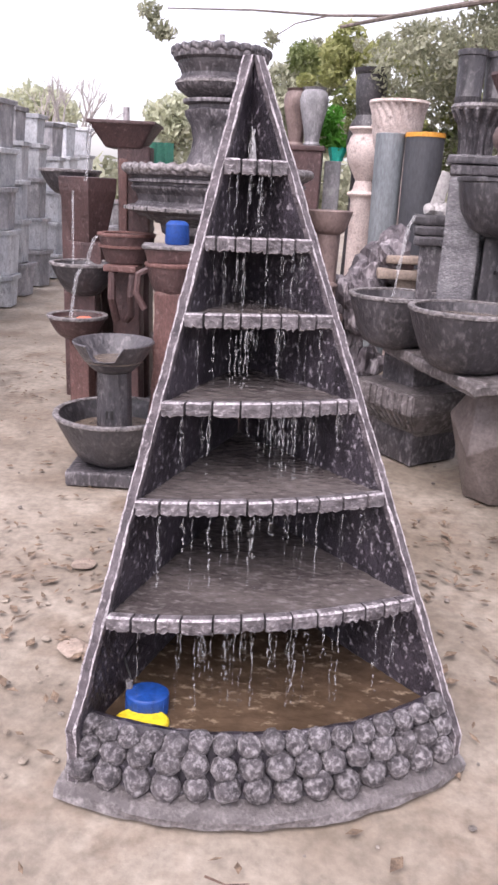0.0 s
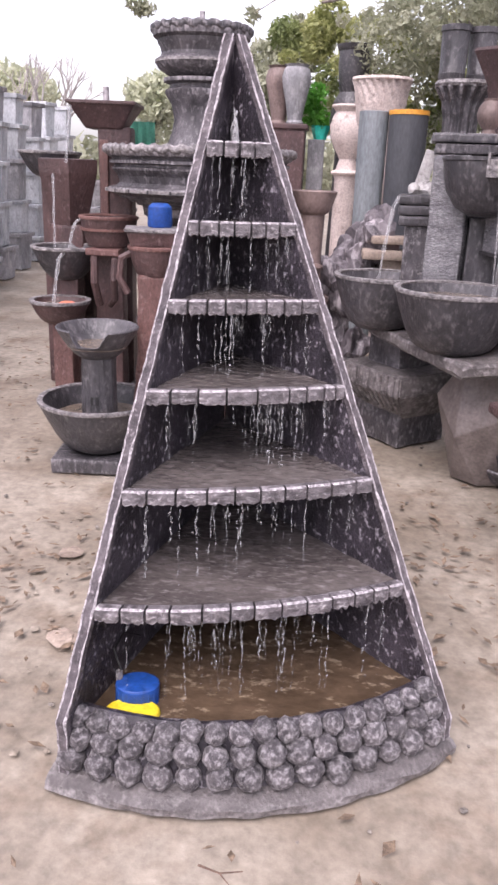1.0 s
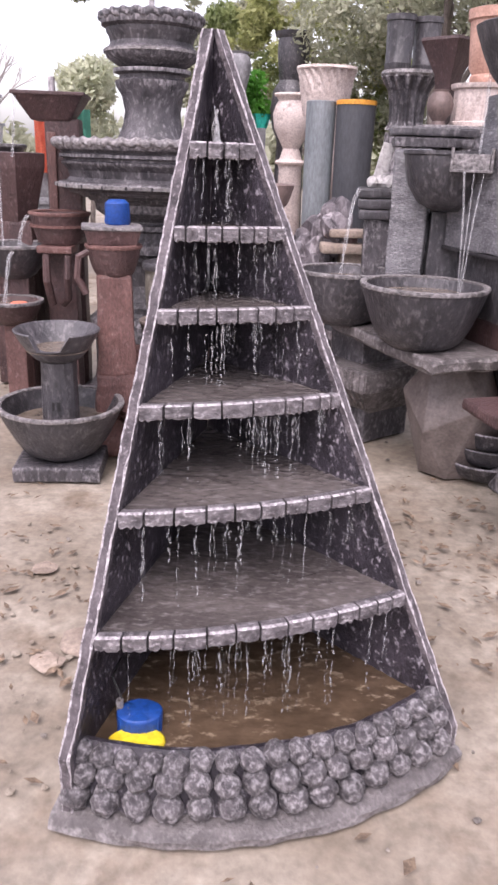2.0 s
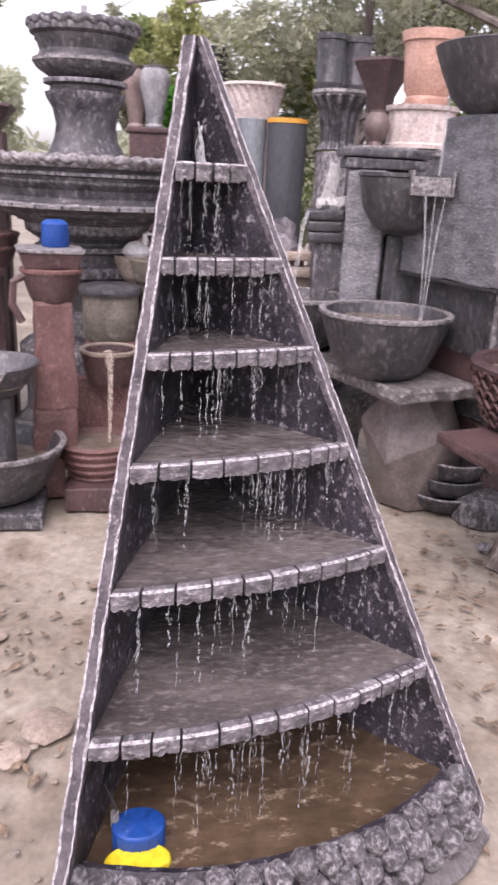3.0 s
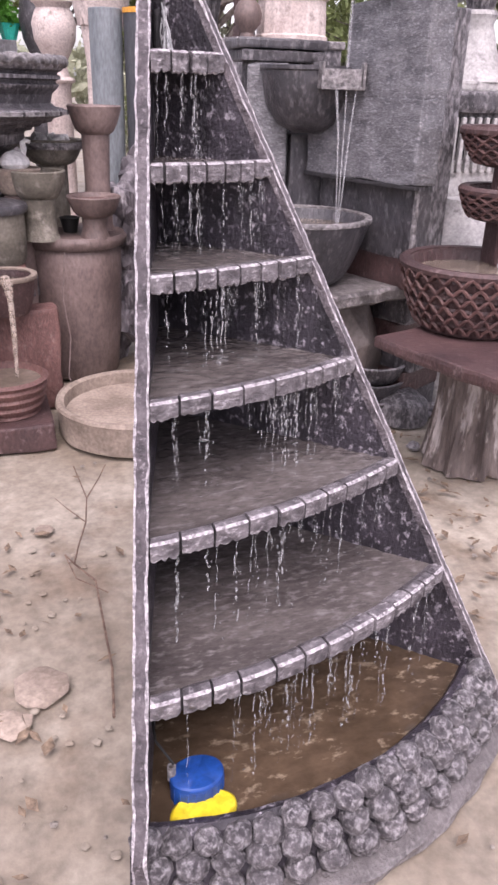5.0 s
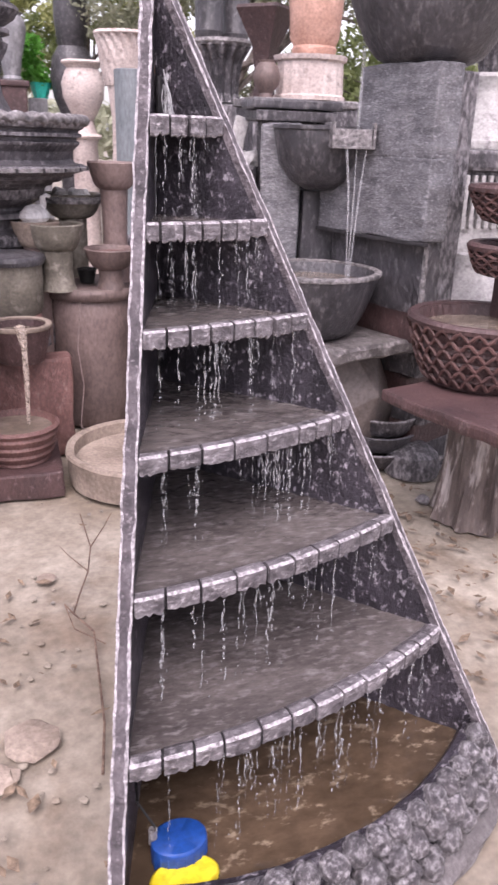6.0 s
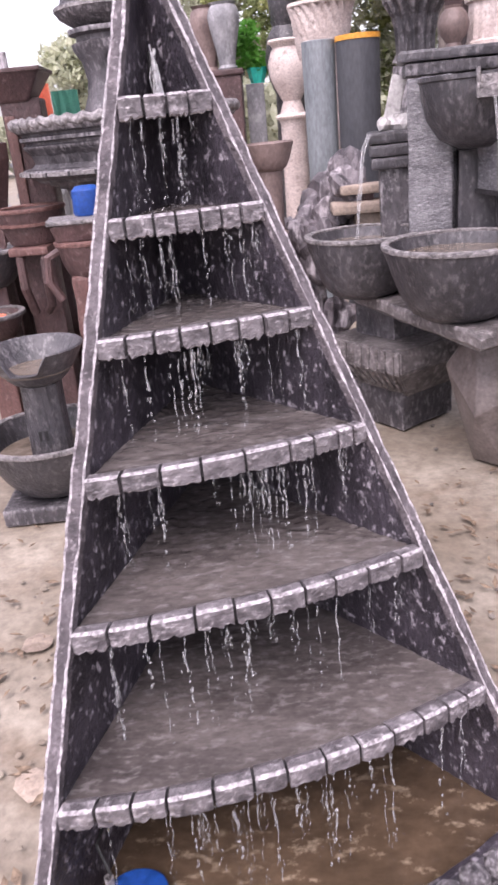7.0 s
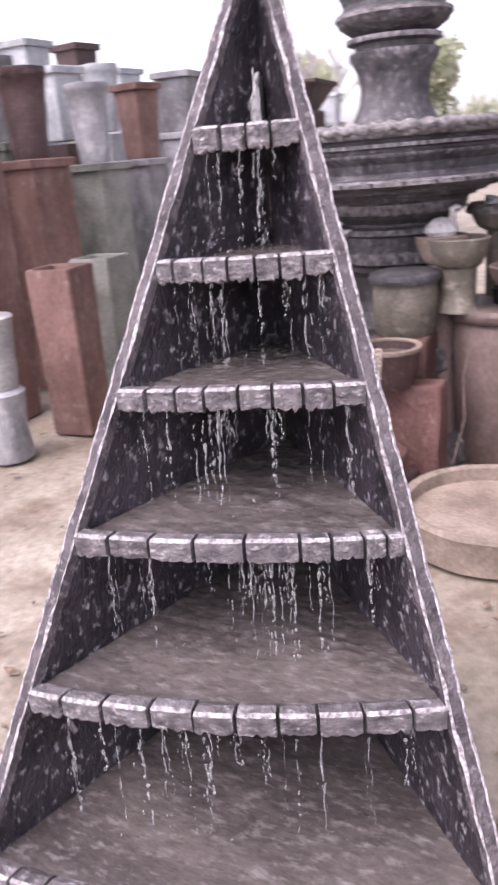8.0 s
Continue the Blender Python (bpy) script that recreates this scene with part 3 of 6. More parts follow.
# submersible pump in the pool
def pump():
    t = thing("pump", -0.100, 1.836, 0.05, "blue and yellow plastic submersible pump standing in the basin", "pump", rz=6)
    part("yellow_base", moved(lathe([(0.0, 0.0), (0.060, 0.0), (0.064, 0.06), (0.068, 0.076), (0.071, 0.090), (0.069, 0.103), (0.061, 0.110), (0.0, 0.114)], 44, squash=0.62), pose(-0.002, -0.014, 0.008, 3, 0, 0)), M_YELLOW, t, "yellow slotted strainer base", smooth=True)
    part("body", moved(lathe([(0.0, 0.09), (0.052, 0.09), (0.055, 0.10), (0.057, 0.146), (0.056, 0.152), (0.052, 0.155), (0.0, 0.156)], 40, squash=0.8), Matrix.Translation((0.004, 0.036, 0))), M_BLUE, t, "blue ribbed motor housing", smooth=True)
    for i in range(15):
        a = radians(-90 - 63 + 9 * i)
        part("slot", box(0.004, 0.004, 0.014, 0.0695 * math.cos(a) - 0.001, -0.016 + 0.62 * 0.0695 * math.sin(a), 0.093 + 0.003 * math.sin(a), bevel=0.001), M_BLACK, t)
    for i in range(9):
        a = radians(-90 - 72 + 18 * i)
        part("rib", box(0.004, 0.004, 0.040, 0.004 + 0.0555 * math.cos(a), 0.036 + 0.8 * 0.0555 * math.sin(a), 0.102, bevel=0.001), M_BLUE, t)
    part("outlet", moved(lathe([(0.006, 0), (0.009, 0), (0.009, 0.035), (0.006, 0.035)], 12), Matrix.Translation((-0.045, 0.05, 0.142))), M_GREYRIM, t)
    part("cable", tube([(-0.04, 0.05, 0.18), (-0.065, 0.09, 0.215), (-0.05, 0.16, 0.22), (-0.02, 0.24, 0.16), (0.0, 0.32, 0.08)], 0.003, 6), M_BLACK, t)
pump()

# ---- vessels ----
M_CLOTHRED = mat("red_orange_cloth", (0.60, 0.12, 0.07), (0.74, 0.22, 0.13), 3, 0.85, bump=0.1)
def bowl_profile(R, H, foot, wall=0.022, flare=0.6, n=9):
    """Outer and inner line of a bowl R wide and H high on a foot."""
    out = [(0.0, 0.0), (foot, 0.0)]
    for i in range(1, n + 1):
        f = i / n
        out.append((foot + (R - foot) * f ** flare, H * f))
    inn = [(R - wall * 0.35, H + 0.006), (R - wall, H)]
    for i in range(n - 1, 0, -1):
        f = i / n
        inn.append((max(foot + (R - foot) * f ** flare - wall, 0.01), H * f + wall * 0.6 * (1 - f)))
    inn.append((0.0, wall * 0.8))
    return out + inn

def bowl(parent, R, H, foot, z, body_mat, water=None, flare=0.6, x=0, y=0, name="bowl", rim=None, wall=0.022, seg=40, wmat=None):
    b = part(name, moved(lathe(bowl_profile(R, H, foot, wall, flare), seg, wob=0.003), Matrix.Translation((x, y, z))), body_mat, parent, smooth=True)
    if rim:
        bm = lathe([(R - wall, H - 0.004), (R + 0.002, H - 0.010), (R + 0.006, H - 0.002), (R + 0.004, H + 0.008), (R - wall * 0.5, H + 0.011), (R - wall - 0.002, H + 0.006), (R - wall, H - 0.004)], seg, wob=0.003)
        part("rim", moved(bm, Matrix.Translation((x, y, z))), rim, b, smooth=True)
    if water:
        f = water
        rw = foot + (R - foot) * f ** flare - wall + 0.004
        part("water", moved(lathe([(0.0, H * f - 0.004), (rw, H * f - 0.004), (rw, H * f), (0.0, H * f)], seg), Matrix.Translation((x, y, z))), wmat or M_MURK, b, smooth=True)
    return b

def spill(parent, a, b, w=0.006, n=8, name="water_stream", mid=0.0):
    """A stream from a to b that falls in an arc."""
    a, b = Vector(a), Vector(b)
    rnd = random.Random(int(abs(a.x * 1000) + abs(b.z * 100)))
    bm = bmesh.new()
    for k in range(3):
        pts = []
        for i in range(n + 1):
            f = i / n
            p = a.lerp(b, math.sqrt(f) if mid else f)
            p.z = a.z + (b.z - a.z) * f
            pts.append(p + Vector((rnd.uniform(-1, 1), rnd.uniform(-1, 1), 0)) * w * 0.5 + Vector((k - 1, 0, 0)) * w * 0.7)
        tube(pts, w * rnd.uniform(0.35, 0.7), 6, 0.7, bm, jitter=0.7)
    return part(name, bm, M_WATER, parent, "thin stream of falling water", smooth=True)

# two-tier grey bowl fountain
def bowl_fountain():
    t = thing("bowl_fountain", -0.80, 3.94, 0, "two-tier dark grey cement bowl fountain on a square foot", "fountain")
    part("foot_slab", box(0.42, 0.42, 0.075, 0, 0, -0.006, bevel=0.012, wob=0.008, cuts=3, rot=4), M_STONE, t)
    bowl(t, 0.305, 0.265, 0.12, 0.066, M_GREYPOT, 0.66, rim=M_GREYRIM, flare=0.55)
    part("pedestal", lathe([(0.09, 0.10), (0.085, 0.30), (0.078, 0.36), (0.076, 0.50), (0.085, 0.53), (0.085, 0.55)], 24, wob=0.010), M_GREYPOT, t)
    part("outlet_hole", box(0.04, 0.01, 0.045, 0.0, -0.083, 0.315, bevel=0.004), M_BLACK, t)
    top = lathe(bowl_profile(0.205, 0.155, 0.07, 0.02, 0.6), 60)
    for v in top.verts:
        a = math.degrees(math.atan2(v.co.y, v.co.x)) + 88
        if abs(a) < 26 and v.co.z > 0.075 and math.hypot(v.co.x, v.co.y) > 0.12:
            k = 1 - (abs(a) / 26) ** 2
            v.co.z -= (v.co.z - 0.075) * 0.85 * min(1, 1.5 * k)
    part("upper_bowl", moved(top, Matrix.Translation((0, 0, 0.545))), M_GREYPOT, t, "bowl with a cut spout in its rim", smooth=True)
    part("upper_water", lathe([(0.0, 0.605), (0.15, 0.605), (0.15, 0.612), (0.0, 0.612)], 32), M_MURK, t)
bowl_fountain()

# big tiered fountain
def rope_ring(R, z, r, n, parent, material, label=""):
    """A twisted rope moulding round a rim."""
    bm = lathe([(R + r * math.cos(a), z + r * 0.9 * math.sin(a)) for a in [2 * math.pi * i / 12 for i in range(12)]], n * 6)
    for v in bm.verts:
        a, rad = math.atan2(v.co.y, v.co.x), math.hypot(v.co.x, v.co.y)
        roll = math.atan2(v.co.z - z, rad - R)
        k = 1 + 0.26 * math.sin(n * a + 1.6 * roll)
        q = R + (rad - R) * k
        v.co = Vector((q * math.cos(a), q * math.sin(a), z + (v.co.z - z) * k))
    return part("rope_rim", bm, material, parent, label, smooth=True)
def big_fountain():
    t = thing("tiered_basin_fountain", -0.48, 5.05, 0, "large weathered black cement tiered basin fountain with rope-moulded rims", "fountain")
    part("base", lathe([(0.0, 0), (0.46, 0), (0.46, 0.10), (0.40, 0.14), (0.36, 0.20), (0.36, 0.42), (0.39, 0.46), (0.39, 0.56), (0.34, 0.60), (0.0, 0.60)], 40, wob=0.006), M_STONE, t)
    part("stem", lathe([(0, 0.595), (0.3, 0.595), (0.27, 0.619), (0.27, 0.649), (0.235, 0.678), (0.21, 0.72), (0.2, 0.768), (0.22, 0.887), (0.255, 0.917), (0.26, 0.941), (0.29, 0.959), (0.3, 1.006), (0.275, 1.024), (0.26, 1.042), (0.26, 1.078), (0.285, 1.09), (0.285, 1.114), (0.26, 1.126), (0.26, 1.138), (0.33, 1.185), (0.34, 1.233), (0, 1.233)], 40, wob=0.006), M_STONE, t)
    part("basin", lathe([(0, 1.228), (0.34, 1.228), (0.345, 1.239), (0.375, 1.243), (0.38, 1.258), (0.42, 1.262), (0.43, 1.277), (0.475, 1.282), (0.485, 1.296), (0.53, 1.311), (0.545, 1.322), (0.535, 1.341), (0.495, 1.348), (0.475, 1.367), (0.485, 1.405), (0.515, 1.435), (0.52, 1.446), (0.505, 1.454), (0.505, 1.465), (0.53, 1.472), (0.53, 1.487), (0.515, 1.491), (0.52, 1.502), (0.54, 1.51), (0.555, 1.532), (0.5, 1.544), (0.48, 1.51), (0, 1.495)], 64, wob=0.004), M_STONE, t, "wide basin with stepped mouldings")
    rope_ring(0.542, 1.547, 0.026, 44, t, M_GREYRIM, "paler worn rope moulding")
    part("lower_band", lathe([(0.525, 1.317), (0.560, 1.317), (0.560, 1.333), (0.525, 1.336)], 64), M_GREYRIM, t, "paler worn band")
    for i in range(26):
        a = 2 * math.pi * i / 26
        part("band_notch", box(0.006, 0.012, 0.018, 0.559 * math.cos(a), 0.559 * math.sin(a), 1.316, bevel=0, rot=math.degrees(a)), M_GROOVE, t)
    part("column", lathe([(0.0, 1.485), (0.22, 1.485), (0.215, 1.56), (0.19, 1.60), (0.165, 1.65), (0.155, 1.72), (0.17, 1.80), (0.20, 1.85), (0.205, 1.875), (0.18, 1.885), (0.18, 1.905), (0.215, 1.915), (0.215, 1.935), (0.0, 1.935)], 40, wob=0.005), M_STONE, t, smooth=True)
    part("top_basin", lathe([(0.0, 1.93), (0.15, 1.93), (0.20, 1.955), (0.245, 1.985), (0.262, 2.015), (0.262, 2.03), (0.235, 2.045), (0.225, 2.065), (0.235, 2.095), (0.25, 2.115), (0.25, 2.13), (0.275, 2.145), (0.28, 2.175), (0.24, 2.20), (0.0, 2.205)], 44, wob=0.004), M_STONE, t, smooth=True)
    part("band", lathe([(0.235, 2.012), (0.266, 2.012), (0.266, 2.026), (0.235, 2.026)], 44), M_GREYRIM, t)
    rope_ring(0.262, 2.186, 0.026, 22, t, M_STONE)
    part("finial", lathe([(0.0, 2.20), (0.016, 2.20), (0.016, 2.285), (0.0, 2.287)], 10), M_STONE, t)
big_fountain()

# tall brown pillar fountain with a square bowl
def pillar_fountain():
    t = thing("pillar_fountain", -1.09, 5.22, 0, "tall maroon cement pillar fountain with a square bowl on top", "fountain", rz=6)
    part("pillar", box(0.20, 0.20, 1.68, 0.06, 0, -0.004, bevel=0.014, wob=0.006, cuts=4), M_MAROON, t)
    part("rib", box(0.05, 0.03, 1.50, 0.0, -0.108, 0.1, bevel=0.008, wob=0.005, cuts=3), M_RED, t)
    b = box(0.40, 0.40, 0.14, 0, 0, 1.66, bevel=0.012, taper=0.55)
    part("square_bowl", b, M_MAROON, t)
    part("bowl_rim", join(box(0.41, 0.03, 0.02, 0, 0.19, 1.792, bevel=0.005), box(0.41, 0.03, 0.02, 0, -0.19, 1.792, bevel=0.005), box(0.03, 0.35, 0.02, 0.19, 0, 1.792, bevel=0.005), box(0.03, 0.35, 0.02, -0.19, 0, 1.792, bevel=0.005)), M_MAROON, t)
    part("pipe", lathe([(0.0, 1.79), (0.020, 1.79), (0.020, 1.90), (0.0, 1.902)], 12), M_STONE, t)
    spill(t, (-0.18, -0.20, 1.78), (-0.20, -0.26, 1.46), 0.008)
pillar_fountain()

def v_pot_fountain():
    t = thing("wedge_pot_fountain", -1.34, 5.20, 0, "maroon cement fountain with a faceted pot on a carved block", "fountain", rz=-10)
    part("block", box(0.24, 0.26, 1.10, 0.03, 0.02, -0.004, bevel=0.02, wob=0.010, cuts=4), M_MAROON, t)
    part("pot", lathe([(0.0, 1.09), (0.12, 1.09), (0.15, 1.20), (0.20, 1.40), (0.205, 1.48), (0.18, 1.485), (0.15, 1.42), (0.0, 1.40)], 6), M_MAROON, t)
    bowl(t, 0.20, 0.15, 0.08, 1.37, M_GREYPOT, 0.7, x=-0.23, y=0.20, name="side_bowl", rim=M_GREYRIM)
    part("side_post", box(0.10, 0.10, 1.37, -0.23, 0.20, -0.004, bevel=0.01), M_MAROON, t)
v_pot_fountain()

def cascade_fountain():
    t = thing("cascade_fountain", -1.0, 4.90, 0, "maroon cement cascade fountain with three round bowls", "fountain")
    part("back_post", box(0.17, 0.12, 1.005, 0.0, 0.03, -0.004, bevel=0.015, wob=0.008, cuts=4), M_MAROON, t)
    bowl(t, 0.172, 0.165, 0.125, 1.0, M_MAROON, 0.85, name="upper_bowl", rim=M_RED, flare=0.8)
    part("upper_band", lathe([(0.15, 1.09), (0.170, 1.09), (0.173, 1.105), (0.15, 1.105)], 32), M_RED, t)
    part("bracket", tube([(0.07, -0.07, 0.98), (0.075, -0.16, 0.93), (0.07, -0.17, 0.82), (0.06, -0.13, 0.70), (0.02, -0.08, 0.66)], 0.022, 8), M_MAROON, t)
    part("bracket", tube([(-0.04, -0.07, 0.98), (-0.05, -0.15, 0.94), (-0.05, -0.16, 0.80), (-0.04, -0.10, 0.66)], 0.024, 8), M_MAROON, t)
    part("bracket_shelf", box(0.20, 0.16, 0.04, 0.0, -0.09, 0.955, bevel=0.01), M_RED, t)
    bowl(t, 0.205, 0.19, 0.075, 0.79, M_GREYPOT, 0.85, x=-0.27, y=0.0, name="middle_bowl", rim=M_GREYRIM)
    part("middle_post", box(0.12, 0.12, 0.80, -0.25, 0.02, -0.004, bevel=0.01), M_MAROON, t)
    bowl(t, 0.175, 0.13, 0.085, 0.56, M_MAROON, 0.8, x=-0.25, y=-0.20, name="lower_bowl", rim=M_GREYRIM)
    part("lower_post", box(0.12, 0.12, 0.565, -0.23, -0.19, -0.004, bevel=0.01), M_RED, t)
    part("orange_piece", moved(lathe([(0.0, 0.0), (0.05, 0.0), (0.055, 0.012), (0.04, 0.022), (0.0, 0.024)], 14), Matrix.Translation((-0.20, -0.22, 0.664))), M_CLOTHRED, t, "orange-red plastic piece in the bowl")
    spill(t, (-0.165, -0.06, 1.15), (-0.22, -0.10, 0.95), 0.009, mid=1)
    spill(t, (-0.22, -0.20, 0.965), (-0.27, -0.26, 0.665), 0.010, mid=1)
    spill(t, (-0.36, 0.08, 1.40), (-0.34, 0.0, 0.95), 0.006)
cascade_fountain()

def red_pedestal():
    t = thing("pedestal_fountain", -0.565, 4.20, 0, "flared oxide-red cement pedestal fountain with a round bowl", "fountain")
    part("stem", box(0.17, 0.17, 0.50, 0, 0, 0.435, bevel=0.016, wob=0.010, cuts=4, taper=1.15, rot=10), M_RED, t)
    part("flare", box(0.195, 0.20, 0.24, -0.01, 0, 0.20, bevel=0.02, wob=0.012, cuts=4, taper=1.05, rot=10), M_RED, t)
    part("base_block", box(0.20, 0.30, 0.21, -0.075, 0.02, -0.006, bevel=0.02, wob=0.012, cuts=4, rot=10), M_RED, t)
    part("side_scroll", tube([(-0.10, -0.05, 1.05), (-0.16, -0.07, 1.02), (-0.17, -0.07, 0.92), (-0.13, -0.06, 0.84)], 0.018, 7), M_MAROON, t)
    bowl(t, 0.135, 0.14, 0.09, 0.93, M_MAROON, 0.8, rim=M_RED, flare=0.7)
    part("tray", box(0.27, 0.24, 0.075, -0.01, 0.02, 1.075, bevel=0.010, wob=0.005, cuts=3, taper=0.86, rot=12), M_MAROON, t, "square dark brown tray on the bowl")
    part("tray_lip", box(0.29, 0.26, 0.018, -0.01, 0.02, 1.148, bevel=0.006, wob=0.004, cuts=3, rot=12), M_GREYRIM, t, "pale worn tray edge")
    part("tray_pump", moved(lathe([(0.0, 0.0), (0.058, 0.0), (0.064, 0.012), (0.060, 0.10), (0.04, 0.118), (0.0, 0.12)], 24), Matrix.Translation((0.01, 0.07, 1.166))), M_BLUE, t, "blue plastic pump", smooth=True)
red_pedestal()

def low_red_fountain():
    t = thing("basket_fountain", -0.325, 4.24, 0.0, "oxide-red cement fountain with a spouting pot over a basket-ribbed bowl", "fountain")
    part("slab", box(0.32, 0.58, 0.12, -0.02, -0.02, -0.005, bevel=0.012, wob=0.006, cuts=3), M_MAROON, t)
    pr = []
    for i in range(17):
        f = i / 16
        pr.append((0.130 + 0.055 * f ** 0.6 + (0.006 if i % 4 < 2 else -0.004), 0.055 + 0.165 * f))
    part("ribbed_bowl", moved(lathe([(0.0, 0.055)] + pr + [(0.172, 0.232), (0.160, 0.20), (0.0, 0.19)], 44, wob=0.004), Matrix.Translation((-0.045, -0.09, 0.055))), M_RED, t, smooth=True)
    part("bowl_water", moved(lathe([(0.0, 0.196), (0.162, 0.196), (0.162, 0.202), (0.0, 0.202)], 32), Matrix.Translation((-0.045, -0.09, 0.055))), M_MURK, t)
    part("back_block", box(0.46, 0.16, 0.50, 0.0, 0.24, -0.004, bevel=0.02, wob=0.012, cuts=4), M_RED, t)
    bowl(t, 0.145, 0.17, 0.10, 0.495, M_MAROON, 0.8, x=0.0, y=0.16, name="spout_pot", rim=M_CLAY, flare=0.7)
    part("tan_stream", tube([(0.0, 0.03, 0.675), (0.01, 0.0, 0.66), (0.015, -0.015, 0.60), (0.016, -0.045, 0.45), (0.01, -0.06, 0.255)], 0.028, 8, 0.22, jitter=0.45), M_TANWATER, t, "muddy tan stream of water", smooth=True)
low_red_fountain()

def ring_trough():
    t = thing("shallow_trough", 0.20, 4.08, 0, "shallow round sandy clay trough lying on the ground", "planter")
    part("wall", lathe([(0.0, -0.004), (0.335, -0.004), (0.355, 0.01), (0.362, 0.13), (0.368, 0.145), (0.362, 0.158), (0.345, 0.162), (0.328, 0.152), (0.322, 0.09), (0.0, 0.085)], 60, wob=0.006), M_CLAY, t, smooth=True)
    part("silt", lathe([(0.0, 0.083), (0.325, 0.083), (0.325, 0.098), (0.0, 0.092)], 40, wob=0.002), M_CLAY, t)
ring_trough()

def barrel():
    t = thing("barrel_planter", 0.06, 4.97, 0, "muddy terracotta barrel-shaped planter with a flat lid", "planter")
    part("body", lathe([(0.0, -0.004), (0.19, -0.004), (0.205, 0.02), (0.225, 0.25), (0.238, 0.50), (0.242, 0.66), (0.22, 0.70), (0.0, 0.70)], 44, wob=0.005), M_BARREL, t, smooth=True)
    part("lid", lathe([(0.0, 0.695), (0.255, 0.695), (0.268, 0.71), (0.272, 0.735), (0.26, 0.755), (0.235, 0.752), (0.0, 0.748)], 44, wob=0.006), M_BARREL, t, smooth=True)
barrel()

M_OLIVE = mat("olive_brown_cement", (0.10, 0.088, 0.070), (0.20, 0.178, 0.145), 6, 0.7, bump=0.4, brush=(0.30, 0.27, 0.235), brush_at=(0.54, 0.72), brush_scale=16)
def stem_pot(x, y, z, R, H, stem_h, stem_r, material, label, fill=None):
    t = thing("stem_pot", x, y, z, label, "pot", group="pots on the barrel")
    part("stem", lathe([(0.0, 0.0), (stem_r * 1.25, 0.0), (stem_r * 1.1, 0.03), (stem_r, stem_h * 0.5), (stem_r * 1.1, stem_h), (0.0, stem_h)], 24, wob=0.004), material, t, smooth=True)
    b = part("bowl", moved(lathe(bowl_profile(R, H, stem_r * 1.1, 0.016, 0.5), 32, wob=0.003), Matrix.Translation((0, 0, stem_h - 0.004))), material, t, smooth=True)
    if fill:
        part("filling", lathe([(0.0, stem_h + H * 0.7), (R * 0.86, stem_h + H * 0.7), (R * 0.86, stem_h + H * 0.78), (0.0, stem_h + H * 0.8)], 24, wob=0.01), fill, t)
stem_pot(-0.115, 4.80, 0.748, 0.135, 0.125, 0.20, 0.075, M_OLIVE, "small olive-brown cement pot on a stem", M_CLAY)
stem_pot(0.15, 4.80, 0.748, 0.135, 0.10, 0.105, 0.06, M_BARREL, "small reddish stemmed bowl standing on the barrel lid", M_RED)
stem_pot(0.205, 5.02, 0.748, 0.135, 0.13, 0.48, 0.065, M_BARREL, "tall terracotta stemmed cup standing on the barrel lid", M_CLAY)
def moulded_bowl():
    t = thing("moulded_bowl", 0.0, 5.20, 0, "grey cement bowl with a moulded rim on a plain post", "bowl")
    part("post", lathe([(0.0, -0.004), (0.10, -0.004), (0.08, 0.05), (0.075, 1.07), (0.0, 1.07)], 20, wob=0.004), M_OLIVE, t, smooth=True)
    part("bowl", moved(lathe(bowl_profile(0.165, 0.12, 0.09, 0.02, 0.5), 36, wob=0.003), Matrix.Translation((0, 0, 1.065))), M_OLIVE, t, smooth=True)
    part("rim_band", lathe([(0.15, 1.145), (0.172, 1.145), (0.176, 1.162), (0.172, 1.178), (0.15, 1.18)], 36), M_GREYRIM, t)
    for i in range(5):
        part("shard", moved(rock(0.03 + 0.006 * (i % 3), i + 60, 0.8), Matrix.Translation((0.07 * math.cos(i * 1.3), 0.07 * math.sin(i * 1.3), 1.185))), M_WHITE, t, "pale broken plaster piece")
moulded_bowl()
def lidded_pot():
    t = thing("lidded_pot", -0.34, 4.72, 0, "squat grey-brown drum pot with a flat lid on a red block", "pot")
    part("block", box(0.26, 0.24, 0.66, 0, 0, -0.004, bevel=0.015, wob=0.008, cuts=3), M_RED, t)
    part("body", lathe([(0.0, 0.655), (0.13, 0.655), (0.142, 0.68), (0.148, 0.80), (0.145, 0.90), (0.0, 0.90)], 40, wob=0.004), M_OLIVE, t, smooth=True)
    part("lid", lathe([(0.0, 0.895), (0.158, 0.895), (0.166, 0.915), (0.160, 0.935), (0.10, 0.95), (0.0, 0.955)], 40, wob=0.004), M_GREYPOT, t, smooth=True)
lidded_pot()
def yard_cable():
    ob = part("cable", tube([(-0.02, 4.70, 0.70), (-0.05, 4.62, 0.48), (-0.03, 4.58, 0.30), (-0.06, 4.50, 0.12), (-0.02, 4.42, 0.03), (0.02, 4.30, 0.008)], 0.0035, 6), M_BARREL)
    tagged(ob, "thin brown cable hanging from the barrel to the ground", "cable")
yard_cable()
def black_pot():
    t = thing("flower_pot", 0.045, 4.98, 0.748, "small black pot on the barrel lid", "pot")
    part("pot", lathe([(0.0, 0.0), (0.035, 0.0), (0.05, 0.07), (0.055, 0.075), (0.045, 0.078), (0.04, 0.05), (0.0, 0.05)], 20), M_BLACK, t)
black_pot()

